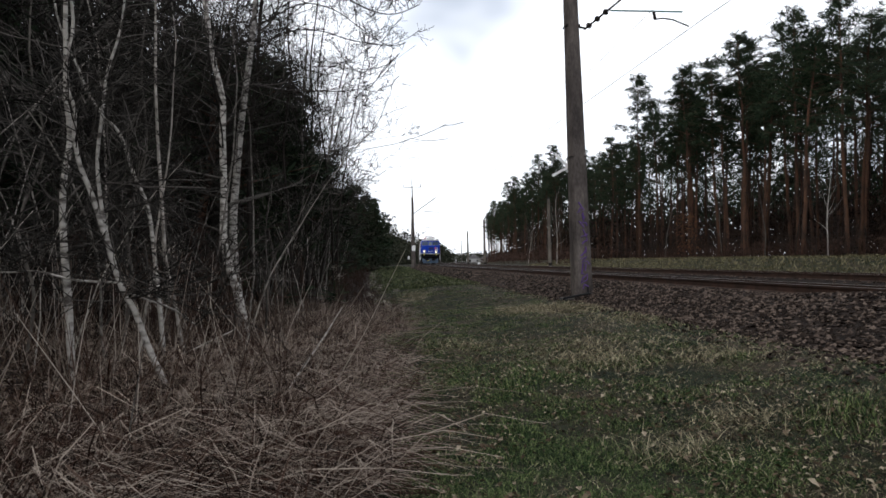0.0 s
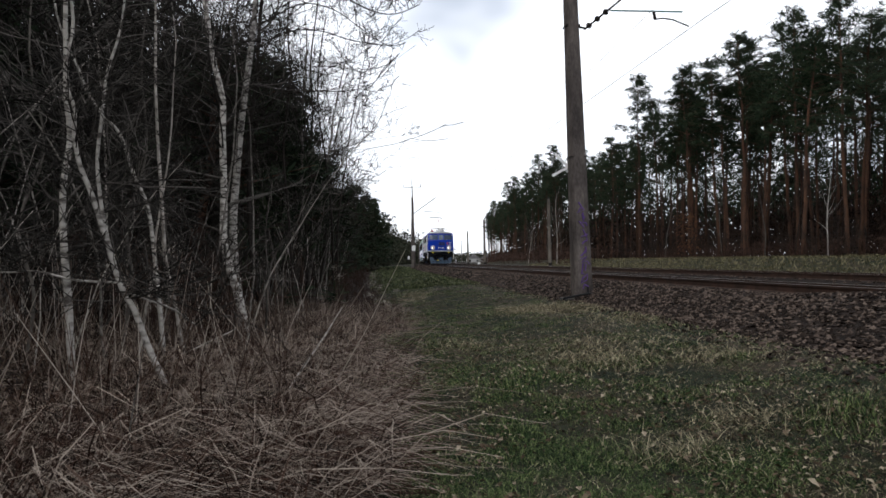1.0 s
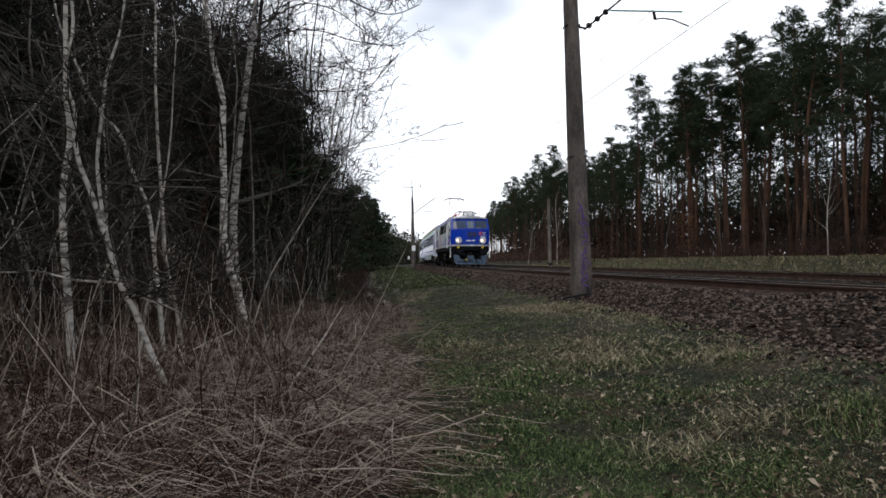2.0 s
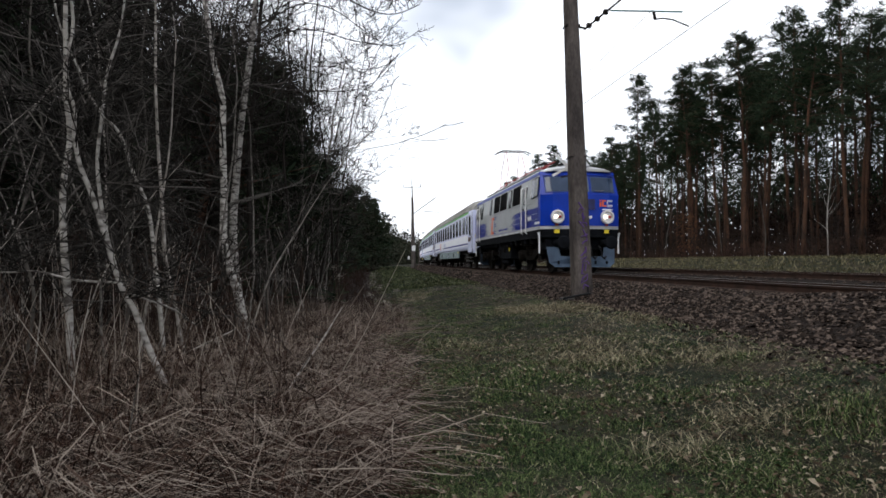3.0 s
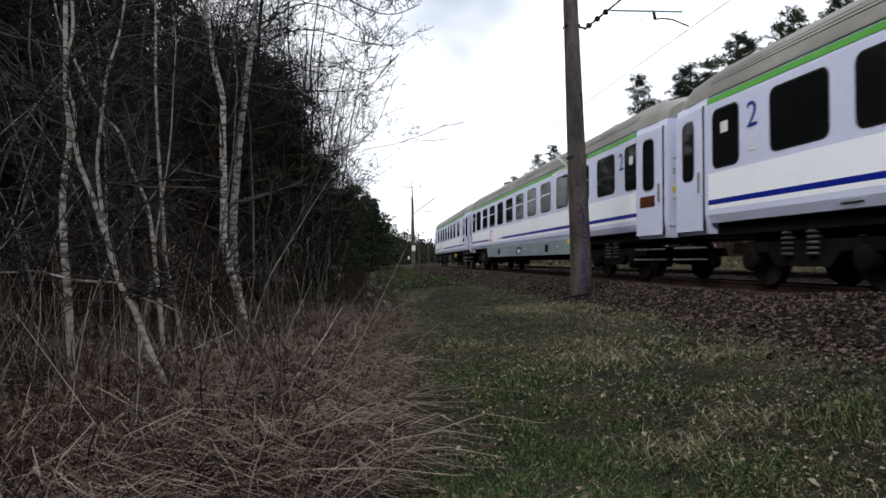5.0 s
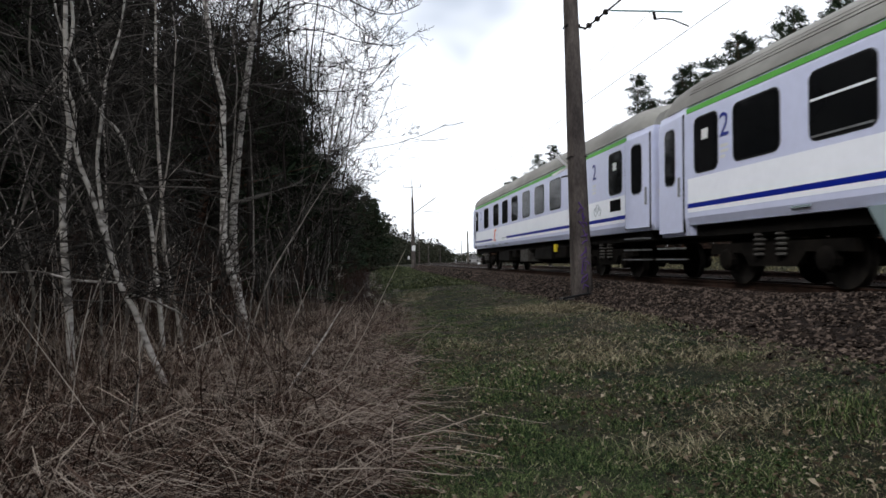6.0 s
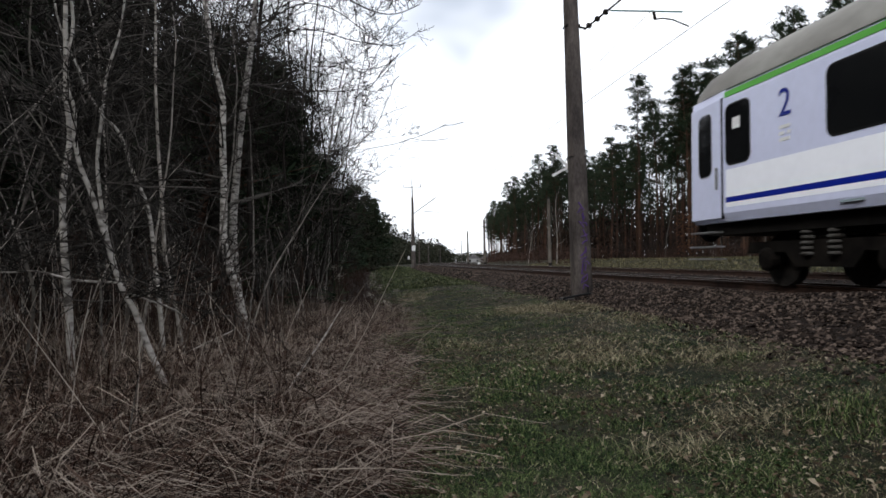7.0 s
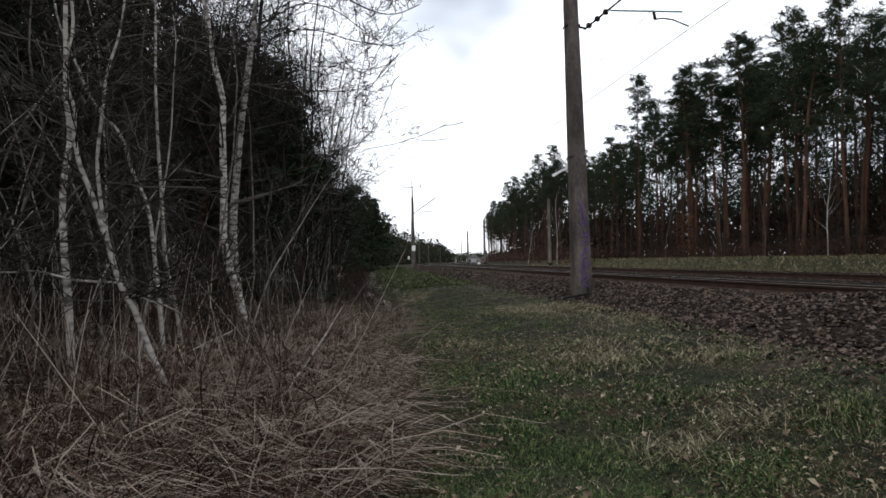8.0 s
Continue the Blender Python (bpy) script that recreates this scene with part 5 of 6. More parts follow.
def pine_parts(seed, height, bare, label):
    rnd = random.Random(seed)
    root = thing("pine", label, "tree", "pines of the wood")
    trunk, crown = Shape(), Shape()
    pts, rad = [], []
    x = y = 0.0
    for i in range(13):
        t = i / 12
        pts.append(Vector((x, y, height * t - 0.2)))
        rad.append(0.14 * (1 - 0.85 * t) + 0.012)
        x += rnd.gauss(0, 0.06)
        y += rnd.gauss(0, 0.06)
    trunk.tube(pts, rad, 7)
    for k in range(40):
        t = bare + (1 - bare) * (k / 40) ** 0.8
        i = min(int(t * 12), 11)
        p = pts[i] + (pts[i + 1] - pts[i]) * (t * 12 - i)
        a = rnd.uniform(0, 6.28)
        reach = (0.6 + 2.5 * (1 - ((t - bare) / (1 - bare)) ** 1.5)) * rnd.uniform(0.55, 1.1)
        d = Vector((math.cos(a), math.sin(a), rnd.uniform(0.0, 0.5)))
        tip = p + d * reach
        trunk.tube([p, p + d * reach * 0.5 + Vector((0, 0, 0.05)), tip], [0.035, 0.022, 0.008], 4, False)
        for _ in range(9):
            c = p + (tip - p) * rnd.uniform(0.3, 1.05) + Vector((rnd.gauss(0, 0.26), rnd.gauss(0, 0.26), rnd.gauss(0, 0.13)))
            for _ in range(12):
                v = Vector((rnd.gauss(0, 1), rnd.gauss(0, 1), rnd.gauss(0.35, 0.7))).normalized()
                w = v.orthogonal().normalized() * rnd.uniform(0.02, 0.042)
                s = c + v * 0.03
                e = c + v * rnd.uniform(0.22, 0.42)
                b = len(crown.v)
                crown.v += [tuple(s - w * 0.6), tuple(s + w * 0.6), tuple(e + w * 0.5), tuple(e - w * 0.5)]
                crown.f.append((b, b + 1, b + 2, b + 3))
    for _ in range(16):
        t = rnd.uniform(0.25, bare)
        p = pts[int(t * 12)]
        a = rnd.uniform(0, 6.28)
        trunk.tube([p, p + Vector((math.cos(a), math.sin(a), 0.1)) * rnd.uniform(0.3, 1.0)], [0.018, 0.005], 3, False)
    part("trunk", trunk, M_PINE, root, smooth=True, fix=False)
    part("crown", crown, M_NEEDLE, root, "dark green needle clumps", fix=False)
    return root


def shrub_parts(seed, height, material, label, leaves=None):
    rnd = random.Random(seed)
    root = thing("shrub", label, "shrub", "brush of the wood's edge")
    sh = Shape()
    spec = [(4, 0.5, 0.7, 0.04, 3, 6, 0.1), (1, 0.5, 0.7, 0.03, 3, 4, 0.15), (0, 0, 0, 0, 3, 3, 0.2)]
    for _ in range(17):
        a, o = rnd.uniform(0, 6.28), rnd.uniform(0, 0.55)
        grow(sh, rnd, Vector((o * math.cos(a), o * math.sin(a), -0.05)), Vector((math.cos(a) * 0.3, math.sin(a) * 0.3, 1)), height * rnd.uniform(0.4, 1), 0.009, 0, spec)
    part("branchwork", sh, material, root, fix=False)
    if leaves:
        lf = Shape()
        for _ in range(500):
            c = Vector((rnd.gauss(0, 0.45), rnd.gauss(0, 0.45), rnd.uniform(0.2, height)))
            v = Vector((rnd.gauss(0, 1), rnd.gauss(0, 1), rnd.gauss(0, 1))).normalized() * 0.06
            w = v.orthogonal().normalized() * 0.035
            b = len(lf.v)
            lf.v += [tuple(c - v), tuple(c + w), tuple(c + v), tuple(c - w)]
            lf.f.append((b, b + 1, b + 2, b + 3))
        part("leaves", lf, leaves, root, "withered orange-brown leaves", fix=False)
    return root


def plant(src, x, y, rnd, scale=1.0, used=[]):
    """Set a copy (or, once, the first one) down on the ground."""
    m = Matrix.Translation((x, y, ground_at(x, y))) @ pose(0, 0, 0, rnd.uniform(-3, 3), rnd.uniform(-3, 3), rnd.uniform(0, 360))
    if src not in used:
        used.append(src)
        src.matrix_basis = m
        src.scale = (scale, scale, scale)
        return src
    o = copy_thing(src, m)
    o.scale = (scale, scale, scale)
    return o


def plant_line(src, s, u, rnd, scale=1.0):
    p = on_line(s, u)
    return plant(src, p.x, p.y, rnd, scale)


RND = random.Random(12)
PINES = [pine_parts(i, h, b, "tall Scots pine with bare reddish trunk and dark crown") for i, (h, b) in enumerate(((18.4, 0.56), (16.8, 0.5), (19.2, 0.6), (15.6, 0.44)))]
LOWPINES = [pine_parts(40 + i, h, b, "dark young pine with branches down to the ground") for i, (h, b) in enumerate(((8.5, 0.08), (7.0, 0.05)))]
BARE = [bare_tree_parts("bare_tree", 60 + i, h, r, m, M_TWIG, l) for i, (h, r, m, l) in enumerate((
    (9.5, 0.055, M_TWIG, "leafless young tree with dark bark"), (8.2, 0.048, M_GREYBARK, "leafless young tree with grey bark"),
    (10.5, 0.07, M_GREYBARK, "leafless young tree with grey bark"), (7.2, 0.05, M_TWIG, "leafless young tree with dark bark"), (9.0, 0.07, M_BIRCH, "leafless birch with white bark")))]
SHRUBS = \
    [shrub_parts(90, 1.7, M_BRUSH, "leafless red-brown brush at the wood edge"), shrub_parts(91, 2.4, M_TWIG, "leafless dark brush at the wood edge")]
OAK = shrub_parts(95, 3.0, M_BRUSH, "young oak holding withered orange-brown leaves", M_OAKLEAF)

# pines beyond the far track, in staggered rows that close in on the line far off
for row, u in enumerate((23.5, 26.5, 30.0, 34.5)):
    s = 2.0 + row * 1.3
    while s < 260:
        size = lerp_table([(0, 0.98), (38, 0.98), (46, 0.97), (58, 1.08), (66, 1.08), (76, 0.96), (95, 0.92), (130, 1.0), (200, 0.95)], s)
        shift = -5.0 * min(1.0, max(0.0, (s - 70) / 120))
        plant_line(RND.choice(PINES), s + RND.uniform(-0.8, 0.8), u + shift + RND.uniform(-1.3, 1.3), RND, size * RND.uniform(0.9, 1.08))
        s += (2.6 if s < 60 else 3.9 if s < 130 else 6.0) * RND.uniform(0.7, 1.4)
for _ in range(70):
    plant_line(RND.choice(SHRUBS), 5 + 110 * RND.random() ** 1.3, RND.uniform(21.5, 26), RND, RND.uniform(0.7, 1.3))
for _ in range(20):
    plant_line(RND.choice(BARE), 60 + 90 * RND.random(), RND.uniform(15, 23), RND, RND.uniform(0.7, 1.0))
for _ in range(14):
    plant_line(RND.choice(BARE), 20 + 40 * RND.random(), RND.uniform(22, 25), RND, RND.uniform(0.7, 1.0))


def thicket(sh, rnd, s0, s1, u0, u1, z0, z1, count, size, slim):
    """Twigs and needle sprays of a wood's depth, as loose slanting slivers."""
    for _ in range(count):
        s, u = rnd.uniform(s0, s1), rnd.uniform(u0, u1)
        h = z0 + (z1 - z0) * rnd.random() ** 0.9 * (0.72 + 0.5 * noise.noise((s * 0.22, u * 0.22, 1.5)))
        c = on_line(s, u, ground_z(s, u) + h)
        v = Vector((rnd.gauss(0, 1), rnd.gauss(0, 1), rnd.gauss(0.4, 1.0))).normalized() * size * rnd.uniform(0.5, 1.3)
        w = v.cross(Vector((rnd.gauss(0, 1), rnd.gauss(0, 1), rnd.gauss(0, 1)))).normalized() * size * slim
        b = len(sh.v)
        sh.v += [tuple(c - v), tuple(c + w), tuple(c + v), tuple(c - w)]
        sh.f.append((b, b + 1, b + 2, b + 3))
    return sh


def poles(sh, rnd, s0, s1, u0, u1, height, count):
    for _ in range(count):
        s, u = rnd.uniform(s0, s1), rnd.uniform(u0, u1)
        p = on_line(s, u, ground_z(s, u) - 0.2)
        h = height * rnd.uniform(0.7, 1.1)
        q = Vector((rnd.gauss(0, 0.25), rnd.gauss(0, 0.25), h))
        sh.tube([p, p + q * 0.5 + Vector((rnd.gauss(0, 0.1), rnd.gauss(0, 0.1), 0)), p + q], [rnd.uniform(0.06, 0.13), 0.07, 0.03], 5, False)
    return sh


def stuff(name, sh, material, label, category):
    return tagged(new(name, sh.mesh(name, material, False, False)), label, category, kind="stuff")


WR = random.Random(77)
M_SCRUB = island_pair("distant_scrub", (0.012, 0.015, 0.01), (0.02, 0.023, 0.015), (0.035, 0.034, 0.022))
stuff("far_wood_trunks", poles(poles(Shape(), WR, 0, 80, 36, 75, 13, 420), WR, 80, 190, 26, 60, 12, 260), M_PINE, "close-set trunks in the depth of the pine wood", "wood")
# fills the gaps between trunks; its dark brown includes their shade
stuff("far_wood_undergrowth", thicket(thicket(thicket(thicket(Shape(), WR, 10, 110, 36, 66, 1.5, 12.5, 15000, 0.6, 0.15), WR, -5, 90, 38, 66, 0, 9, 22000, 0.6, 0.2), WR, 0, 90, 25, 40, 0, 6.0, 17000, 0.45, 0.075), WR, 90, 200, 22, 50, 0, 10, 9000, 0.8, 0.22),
      M_UNDERWOOD, "brown undergrowth filling the pine wood, shade put into its colour", "undergrowth")
stuff("bank_brush", thicket(thicket(Shape(), WR, 4, 70, 21.3, 25, 0, 1.4, 6000, 0.28, 0.05), WR, 70, 200, 14, 22, 0, 2.2, 4000, 0.5, 0.08), M_BRUSH, "red-brown brush along the foot of the pines", "brush")
stuff("far_wood_crowns", thicket(thicket(Shape(), WR, 0, 100, 35, 60, 5.0, 15.5, 27000, 0.5, 0.18), WR, 90, 220, 24, 50, 5, 12.5, 8000, 0.7, 0.16), M_NEEDLE, "dark needle crowns in the depth of the pine wood", "wood")
# slivers whose near-black colour stands in for the shade inside the wood
stuff("near_wood_shade", thicket(thicket(poles(Shape(), WR, 4, 60, -40, -16, 10, 420), WR, 4, 60, -38, -15.5, 0, 17, 46000, 0.5, 0.18), WR, 12, 60, -17, -11, 0, 4.0, 9000, 0.35, 0.05),
      M_WOODSHADE, "twigs and needles of the near wood, its inner shade in their colour", "wood")
# the wood carried on out of view, to darken reflections on the train
stuff("wood_behind", thicket(poles(Shape(), WR, -60, 2, -40, -13, 10, 160), WR, -60, 1.5, -40, -12.5, 0, 12, 15000, 0.8, 0.2), M_WOODSHADE, "dark wood going on along the path", "wood")
stuff("edge_twigs", thicket(thicket(thicket(Shape(), WR, 24, 62, -14, -8.7, 0, 6.5, 12000, 0.4, 0.035), WR, 9, 26, -14, -10.4, 0, 6, 4000, 0.4, 0.016), WR, 10, 30, -13, -9.6, 2.5, 10, 15000, 0.5, 0.013), M_TWIG, "dense bare twigs of the thicket", "thicket")
stuff("distant_wood", thicket(thicket(thicket(thicket(thicket(Shape(), WR, 268, 335, -40, -5.0, 0, 11, 8000, 1.0, 0.25), WR, 100, 200, -24, -6.5, 0, 10.5, 12000, 0.6, 0.25), WR, 190, 310, -26, -4.4, 0, 11.5, 9000, 0.7, 0.25), WR, 57, 75, -11.5, -7.2, 0, 7.5, 7000, 0.3, 0.22), WR, 340, 520, -80, 60, 0, 8, 9000, 1.2, 0.3), M_SCRUB,
      "dark distant scrub and pines closing the view", "wood")
plant_line(OAK, 54.0, 20.6, RND, 1.35)


# the wood on the near side: birches at its edge, thicket and dark young pines behind
def edge_tree(name, label, depth, stems, material, seed, reach):
    """A tree whose bent stems are given as (x, z) bends at one distance, with side branches grown on."""
    rnd = random.Random(seed)
    root = thing(name, label, "tree", "bare trees at the wood's edge")
    trunk, twigs = Shape(), Shape()
    spec = [(0, 0, 0, 0, 4, 7, 0.1), (5, 0.7, 0.6, 0.03, 4, 8, 0.1), (2, 0.65, 0.75, 0.02, 3, 6, 0.12), (0, 0, 0, 0, 3, 5, 0.13)]
    x0, z0 = stems[0][0][0]
    for bends, r in stems:
        pts = []
        n = len(bends)
        for i, (x, z) in enumerate(bends):
            pts.append(Vector((x - x0, 0.12 * noise.noise((x * 2, z, seed)), z - z0)))
        fine = []
        for i in range(n - 1):
            a, b, c, d = pts[max(i - 1, 0)], pts[i], pts[i + 1], pts[min(i + 2, n - 1)]
            for k in range(4):
                t = k / 4
                fine.append(0.5 * (2 * b + (c - a) * t + (2 * a - 5 * b + 4 * c - d) * t * t + (3 * b - a - 3 * c + d) * t ** 3))
        fine.append(pts[-1])
        m = len(fine)
        rad = [r * (1.15 - 0.75 * i / m) for i in range(m)]
        trunk.tube(fine, rad, 9, False)
        for i in range(int(m * 0.9)):
            j = rnd.randrange(int(m * 0.2), m)
            a = rnd.uniform(0, 6.28)
            d = Vector((math.cos(a), math.sin(a) * 0.8, rnd.uniform(-0.1, 0.9)))
            grow(twigs, rnd, fine[j], d, reach * rnd.uniform(0.4, 1.1), max(rad[j] * 0.36, 0.005), 1, spec)
    root.matrix_basis = Matrix.Translation((x0, depth, z0 - 0.03))
    part("trunk", trunk, material, root, smooth=True, fix=False)
    part("crown", twigs, M_TWIG if material == M_TWIG else M_GREYTWIG, root, "thin bare branches", fix=False)
    return root


edge_tree("birch", "slim white-barked birch standing upright in dead grass", 5.74,
          [([(-3.31, -0.8), (-3.38, 0.04), (-3.42, 0.53), (-3.48, 1.09), (-3.45, 1.57), (-3.45, 1.98), (-3.43, 2.35), (-3.44, 2.8), (-3.47, 3.57), (-3.43, 4.34), (-3.5, 5.6)], 0.03)], M_BIRCH, 301, 1.1)
edge_tree("birch", "forked white-barked birch leaning out of dead grass", 4.97,
          [([(-2.06, -0.8), (-2.29, -0.3), (-2.44, 0.07), (-2.57, 0.28), (-2.78, 0.94), (-2.89, 1.22), (-2.93, 1.45), (-2.93, 1.66), (-2.99, 1.95), (-2.97, 2.39), (-3.03, 3.02), (-3.1, 3.9)], 0.022),
           ([(-2.57, 0.28), (-2.69, 0.7), (-2.74, 1.2), (-2.69, 1.58), (-2.67, 1.95), (-2.57, 2.33), (-2.53, 2.84), (-2.6, 3.6)], 0.015),
           ([(-2.57, 0.28), (-2.9, 0.3), (-3.2, 0.37), (-3.55, 0.36), (-4.1, 0.42)], 0.01), ([(-2.5, 0.2), (-2.3, 0.13), (-2.1, 0.06), (-1.95, -0.05)], 0.008)], M_BIRCH, 302, 0.9)
edge_tree("birch", "thin pale birch sapling bending to one side", 6.97,
          [([(-3.05, -0.82), (-3.1, -0.11), (-3.19, 0.56), (-3.27, 1.06), (-3.45, 1.45), (-3.57, 1.84), (-3.74, 2.05), (-3.93, 2.32), (-4.05, 2.59), (-4.27, 3.19), (-4.4, 4.0)], 0.022)], M_BIRCH, 303, 0.8)
edge_tree("birch", "taller white-barked birch with a leaning foot", 10.0,
          [([(-3.07, -0.85), (-3.24, -0.07), (-3.44, 0.69), (-3.5, 1.55), (-3.5, 2.42), (-3.52, 3.06), (-3.69, 3.71), (-3.8, 4.48), (-3.89, 5.47), (-3.87, 6.81), (-4.0, 8.6)], 0.06)], M_BIRCH, 304, 2.4)
edge_tree("birch", "taller white-barked birch with a leaning foot", 11.5,
          [([(-3.63, -0.8), (-3.83, 0.83), (-3.78, 2.22), (-3.68, 3.21), (-3.54, 4.2), (-3.45, 5.09), (-3.39, 6.43), (-3.44, 7.77), (-3.5, 9.2)], 0.068)], M_BIRCH, 305, 3.2)
edge_tree("sapling", "thin pale leafless sapling with a kinked stem", 9.6,
          [([(-2.7, -0.85), (-2.65, 0.2), (-2.54, 0.62), (-2.23, 1.0), (-2.1, 1.5)], 0.018), ([(-2.65, 0.2), (-2.72, 0.9), (-2.6, 1.7)], 0.012)], M_GREYBARK, 306, 0.6)
edge_tree("sapling", "slim grey leafless sapling", 7.6,
          [([(-3.9, -0.75), (-3.75, 0.2), (-3.82, 0.9), (-3.6, 1.8), (-3.66, 2.9), (-3.5, 4.2)], 0.018)], M_GREYBARK, 307, 0.8)
edge_tree("sapling", "slim grey leafless sapling", 6.4,
          [([(-4.3, -0.75), (-4.15, 0.1), (-4.3, 0.8), (-4.1, 1.6), (-4.2, 2.6), (-4.15, 3.9)], 0.016)], M_GREYBARK, 308, 0.8)

for depth, seed, reach, stems in (
        (12.0, 321, 0.85, [([(-3.46, -0.41), (-3.65, 0.78), (-3.70, 2.71), (-3.57, 4.00), (-3.51, 5.19), (-3.32, 7.02), (-3.27, 8.63)], 0.045),
                            ([(-3.59, 3.90), (-3.38, 4.54), (-3.05, 4.84), (-2.41, 4.89), (-1.76, 4.69), (-1.01, 4.58), (-0.71, 4.63)], 0.014),
                            ([(-3.53, 4.97), (-2.73, 5.36), (-2.09, 5.27), (-1.55, 4.89), (-1.20, 4.65)], 0.013),
                            ([(-3.38, 6.26), (-2.62, 5.94), (-1.87, 5.51), (-1.33, 5.25), (-0.90, 5.21), (-0.45, 5.38)], 0.016),
                            ([(-3.68, 3.47), (-3.05, 4.00), (-2.41, 4.20), (-1.76, 4.13), (-1.39, 4.02)], 0.012),
                            ([(-3.70, 2.82), (-3.27, 3.52), (-2.73, 3.68), (-1.98, 3.70), (-1.44, 3.79)], 0.012),
                            ([(-3.32, 6.91), (-2.41, 6.69), (-1.55, 6.15), (-1.01, 5.72)], 0.014)]),
        (14.0, 322, 0.45, [([(-2.31, -0.29), (-2.33, 1.21), (-2.16, 2.59), (-2.03, 3.66), (-1.81, 4.73), (-1.66, 5.48)], 0.016),
                            ([(-2.23, 1.97), (-1.81, 2.47), (-1.18, 2.24)], 0.006),
                            ([(-2.16, 2.84), (-1.68, 3.27), (-1.05, 3.45)], 0.006)]),
        (15.5, 323, 0.5, [([(-2.70, -0.09), (-2.76, 1.72), (-2.92, 3.10), (-3.08, 4.36), (-3.03, 5.61), (-2.90, 6.58)], 0.024),
                            ([(-2.86, 2.69), (-2.28, 3.31), (-1.44, 3.52), (-0.94, 3.55)], 0.008),
                            ([(-3.03, 4.08), (-2.56, 4.49), (-1.72, 4.56)], 0.008)]),
        (18.0, 324, 0.9, [([(-3.86, -0.17), (-3.94, 2.57), (-3.74, 4.51), (-3.81, 6.12), (-3.61, 7.90), (-3.53, 9.19)], 0.03),
                            ([(-3.81, 5.47), (-3.13, 6.12), (-2.32, 6.20)], 0.01)]),
        (13.0, 325, 0.9, [([(-3.08, -0.24), (-3.19, 1.39), (-3.31, 2.79), (-3.17, 4.19), (-3.22, 5.47), (-3.08, 6.87)], 0.026),
                            ([(-3.26, 3.14), (-2.84, 3.60), (-2.14, 3.49)], 0.009)])):
    edge_tree("bare_tree", "slender leafless tree with arching dark twigs", depth, stems, M_TWIG, seed, reach)


def sapling_parts(seed, height):
    rnd = random.Random(seed)
    root = thing("sapling", "thin pale leafless sapling at the wood edge", "tree", "saplings at the wood's edge")
    trunk, twigs = Shape(), Shape()
    spec = [(9, 0.5, 0.5, 0.0, 5, 11, 0.09), (3, 0.55, 0.65, 0.02, 3, 7, 0.17), (0, 0, 0, 0.0, 3, 5, 0.2)]
    grow(trunk, rnd, Vector((0, 0, -0.1)), Vector((rnd.uniform(-0.25, 0.25), rnd.uniform(-0.2, 0.2), 1)), height, 0.004 + height * 0.0028, 0, spec, twigs, 1)
    part("trunk", trunk, M_STEM, root, smooth=True, fix=False)
    part("crown", twigs, M_GREYTWIG, root, "thin bare branches", fix=False)
    return root


def tangle():
    """Arching grey limbs that cross one another before the dark of the wood."""
    sh, rnd = Shape(), random.Random(46)
    for _ in range(230):
        s = 6.5 + 20 * rnd.random() ** 1.2
        u = rnd.uniform(-14.5, -9.9) - 0.6 * max(0.0, (9 - s) / 3)
        q = on_line(s, u, ground_z(s, u) + rnd.uniform(0.2, 6.0) * min(1.0, s / 11))
        a = rnd.uniform(0, 6.28)
        v = Vector((math.cos(a), math.sin(a), rnd.uniform(-0.1, 0.9))).normalized()
        bend = Vector((rnd.gauss(0, 0.12), rnd.gauss(0, 0.12), rnd.gauss(0.02, 0.1)))
        step = rnd.uniform(0.12, 0.3)
        pts = [q]
        for _k in range(9):
            v = (v + bend + Vector((rnd.gauss(0, 0.1), rnd.gauss(0, 0.1), rnd.gauss(0, 0.1)))).normalized()
            pts.append(pts[-1] + v * step)
        r = rnd.uniform(0.004, 0.011)
        sh.tube(pts, [r * (1 - 0.08 * k) for k in range(10)], 4, False)
        for k in (3, 5, 6, 8):
            w = (v + Vector((rnd.gauss(0, 0.9), rnd.gauss(0, 0.9), rnd.gauss(0.1, 0.8)))).normalized()
            sh.tube([pts[k], pts[k] + w * step * 1.4, pts[k] + w * step * 2.4 + Vector((0, 0, rnd.gauss(0.02, 0.1)))], [r * 0.55, r * 0.4, 0.002], 3, False)
    return sh


stuff("tangled_branches", tangle(), M_GREYTWIG, "arching grey branches crossing at the edge of the thicket", "branches")
SAPLINGS = [sapling_parts(400 + i, h) for i, h in enumerate((4.5, 6.0, 3.2, 5.2, 7.0, 2.2, 1.7))]
for _ in range(85):
    s = 6.5 + 22 * RND.random() ** 1.3
    plant_line(RND.choice(SAPLINGS), s, RND.uniform(-15, -9.9) - 0.6 * max(0.0, (9 - s) / 3), RND, RND.uniform(0.7, 1.25))
for _ in range(60):
    s = 6.0 + 12 * RND.random() ** 1.2
    plant_line(RND.choice(SAPLINGS[2:3] + SAPLINGS[5:]), s, RND.uniform(-13, -9.0) - 0.5 * max(0.0, (9 - s) / 3), RND, RND.uniform(0.7, 1.2))
for _ in range(42):
    plant_line(RND.choice(BARE[:4]), 10 + 20 * RND.random(), RND.uniform(-17, -10.8), RND, RND.uniform(0.75, 1.1))
for _ in range(40):
    plant_line(RND.choice(BARE[:4]), 16 + 40 * RND.random(), RND.uniform(-14, -9.0), RND, RND.uniform(0.65, 1.0))
EDGE = random.Random(58)
for _ in range(46):
    s = EDGE.uniform(13, 30)
    plant_line(EDGE.choice(SAPLINGS), s, -9.9 + 0.05 * (s - 13) + EDGE.uniform(-0.5, 0.4), EDGE, EDGE.uniform(0.45, 0.8))
